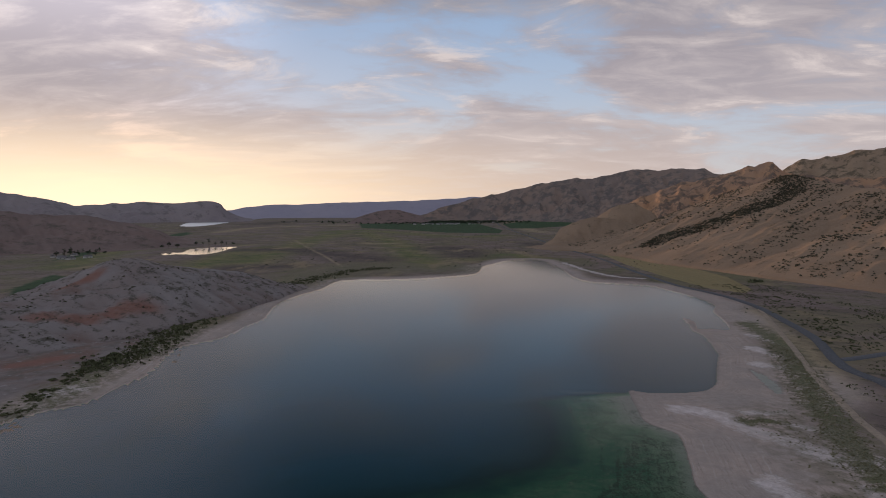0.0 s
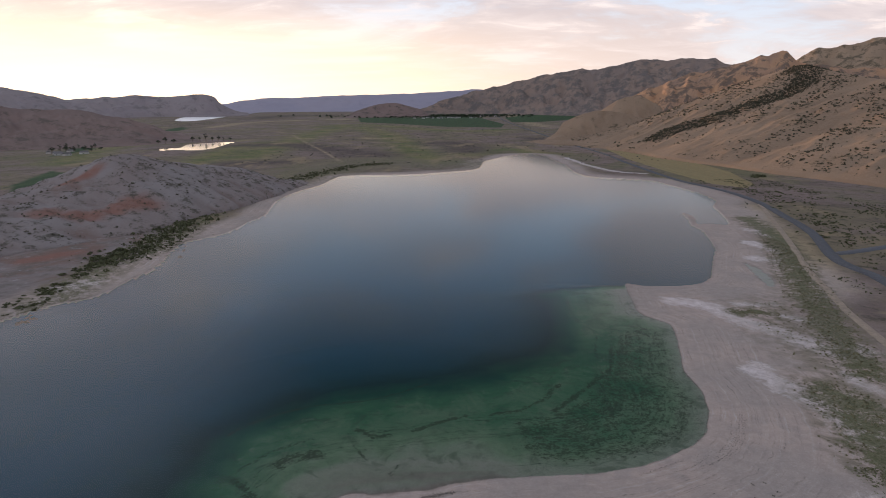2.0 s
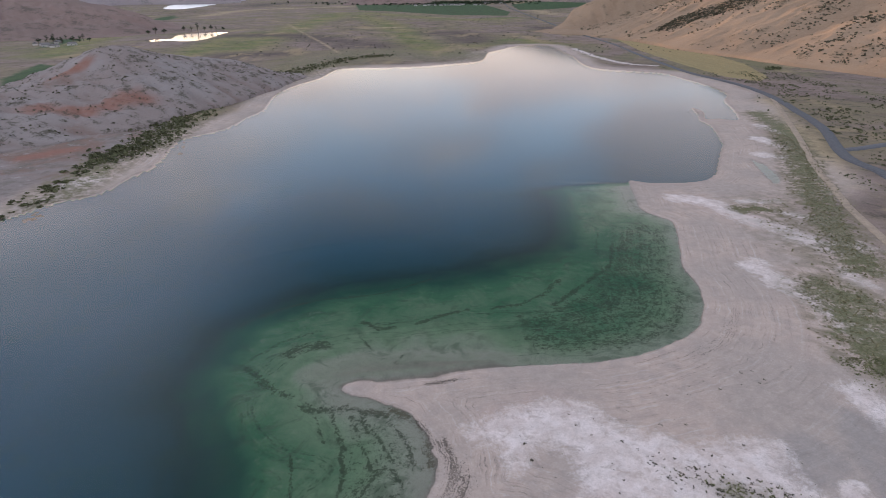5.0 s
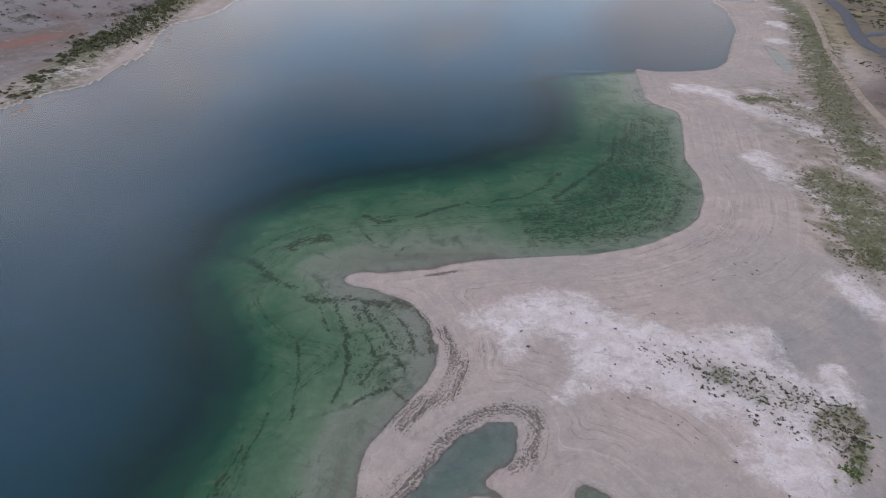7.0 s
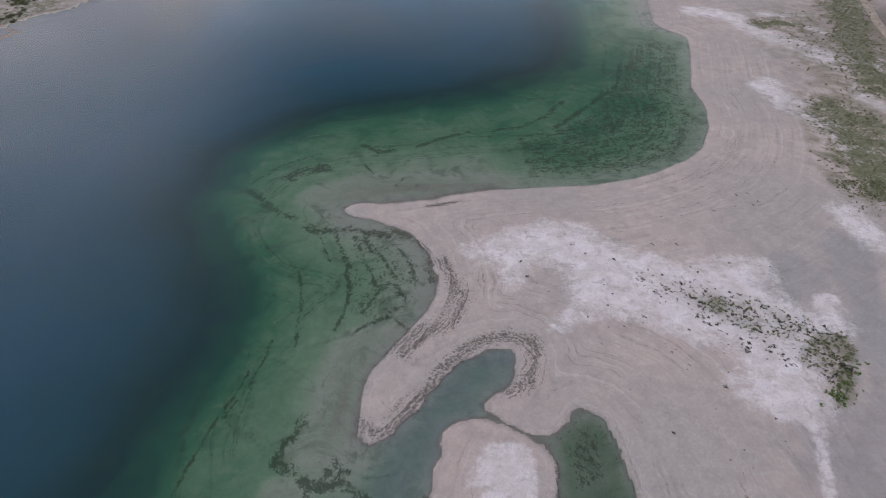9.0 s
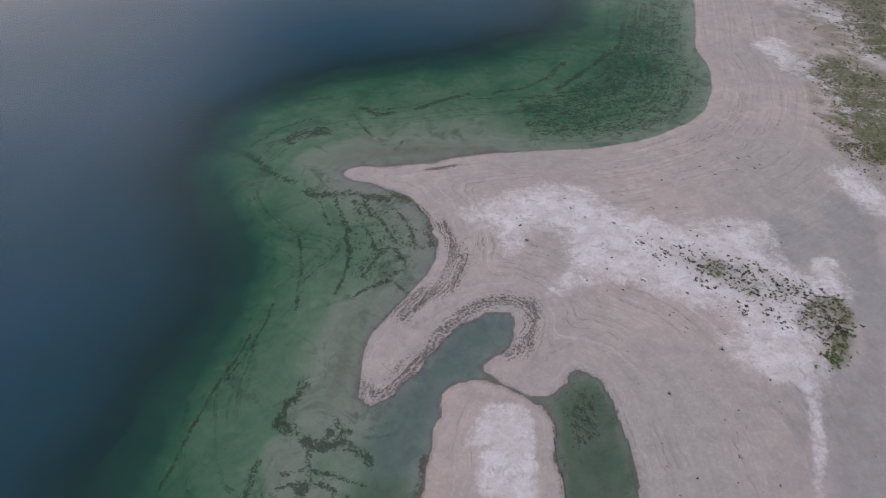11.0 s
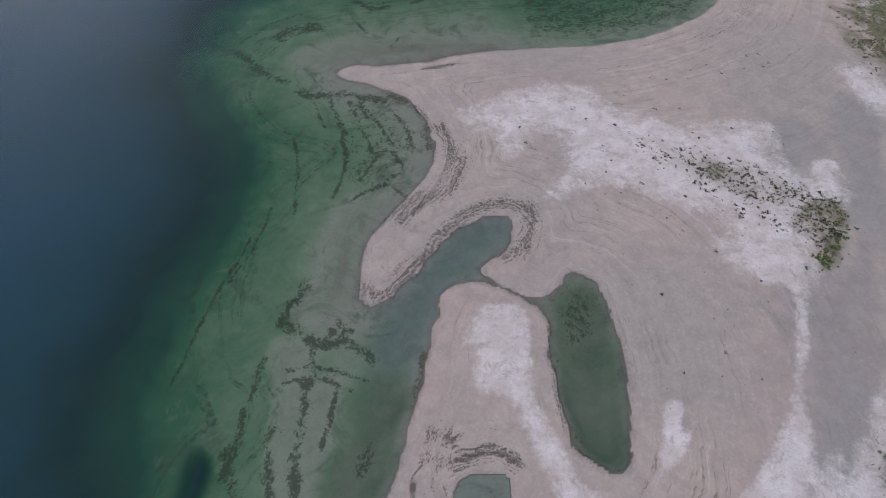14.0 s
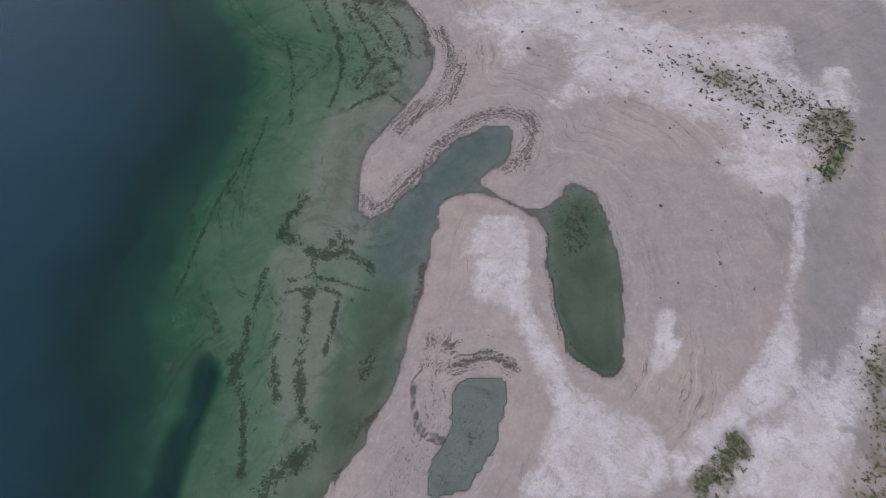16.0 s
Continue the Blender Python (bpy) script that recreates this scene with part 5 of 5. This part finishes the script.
tree_kinds = [tree_mesh(9, 6, BARK, TREE), tree_mesh(11, 5, BARK, TREE), tree_mesh(7, 7, BARK, TREE)]
plant_trees(tree_kinds, [(-668, 1420), (-655, 1428), (-640, 1440), (-622, 1505), (-610, 1520), (-598, 1528), (-584, 1535), (-570, 1540), (-560, 1546), (-545, 1552)], "dark tree on the bank of the lagoon", "trees by the lagoon", (1.0, 2.0))
plant_trees(tree_kinds, [(-745 + 26 * rng.normal(), 1235 + 40 * rng.normal()) for _ in range(22)], "dark tree round the farm houses", "trees by the farm", (0.8, 1.5))
scatter(shore_bush, [(399, 757), (404, 761), (393, 755), (398, 762)], "large_bush", "large round dark bush at the edge of the stubble field", "bush", "bushes by the stubble field", (2.4, 3.2))
town_trees = [(-60 + 230 * rng.normal(), 3230 + 110 * rng.normal()) for _ in range(420)]
town_trees += [(200 + 110 * rng.normal(), 3330 + 60 * rng.normal()) for _ in range(160)]
joined("town_trees", [(x, y, ground_at(x, y)) for x, y in town_trees], 5 + 5 * rng.rand(len(town_trees)), TREE, "dark trees among the houses of the far town", "trees")
valley_brush = [(-330 + 900 * rng.rand(), 950 + 1900 * rng.rand()) for _ in range(2600)]
joined("valley_brush", [(x, y, ground_at(x, y)) for x, y in valley_brush], 0.7 + 1.8 * rng.rand(2600) ** 3, BRUSH, "dark brush strewn over the valley floor", "shrubs")


# ---- houses ----
def box(bm, lo, hi):
    x0, y0, z0 = lo
    x1, y1, z1 = hi
    v = [bm.verts.new(p) for p in ((x0, y0, z0), (x1, y0, z0), (x1, y1, z0), (x0, y1, z0), (x0, y0, z1), (x1, y0, z1), (x1, y1, z1), (x0, y1, z1))]
    for f in ((0, 3, 2, 1), (4, 5, 6, 7), (0, 1, 5, 4), (1, 2, 6, 5), (2, 3, 7, 6), (3, 0, 4, 7)):
        bm.faces.new([v[i] for i in f])


def part(name, bm, mat, parent, label=""):
    me = bpy.data.meshes.new(name)
    bm.to_mesh(me)
    bm.free()
    me.materials.append(mat)
    ob = new(name, me)
    ob.parent = parent
    return tagged(ob, label)


def house(wide, deep_, tall):
    top = tagged(new("house"), "pale house with a grey pitched roof in the valley", "house", "houses in the valley")
    bm = bmesh.new()
    box(bm, (-wide / 2, -deep_ / 2, -0.5), (wide / 2, deep_ / 2, tall))
    part("wall", bm, WALL, top)
    bm = bmesh.new()
    e, ridge = 0.5, tall + deep_ * 0.32
    pts = [(-wide / 2 - e, -deep_ / 2 - e, tall), (wide / 2 + e, -deep_ / 2 - e, tall), (wide / 2 + e, deep_ / 2 + e, tall), (-wide / 2 - e, deep_ / 2 + e, tall), (-wide / 2 - e, 0, ridge), (wide / 2 + e, 0, ridge)]
    v = [bm.verts.new(p) for p in pts]
    for f in ((0, 1, 5, 4), (2, 3, 4, 5), (0, 4, 3), (1, 2, 5), (0, 3, 2, 1)):
        bm.faces.new([v[i] for i in f])
    part("roof", bm, ROOF, top)
    for k in (-1, 1):
        bm = bmesh.new()
        box(bm, (k * wide * 0.25 - 0.8, -deep_ / 2 - 0.05, 1.0), (k * wide * 0.25 + 0.8, -deep_ / 2 + 0.05, 2.3))
        part("window", bm, GLASS, top)
    return top


first = house(14, 9, 3.2)
first.matrix_world = pose(-720, 1130, ground_at(-720, 1130), 0, 0, 30)
homes = [(-735, 1150), (-700, 1122), (-765, 1170), (-750, 1215), (-690, 1160)]
homes += [(-180 + 360 * rng.rand(), 2960 + 110 * rng.rand()) for _ in range(26)] + [(180 + 150 * rng.rand(), 3130 + 180 * rng.rand()) for _ in range(8)]
for x, y in homes:
    copy_thing(first, pose(x, y, ground_at(x, y), 0, 0, rng.rand() * 180))
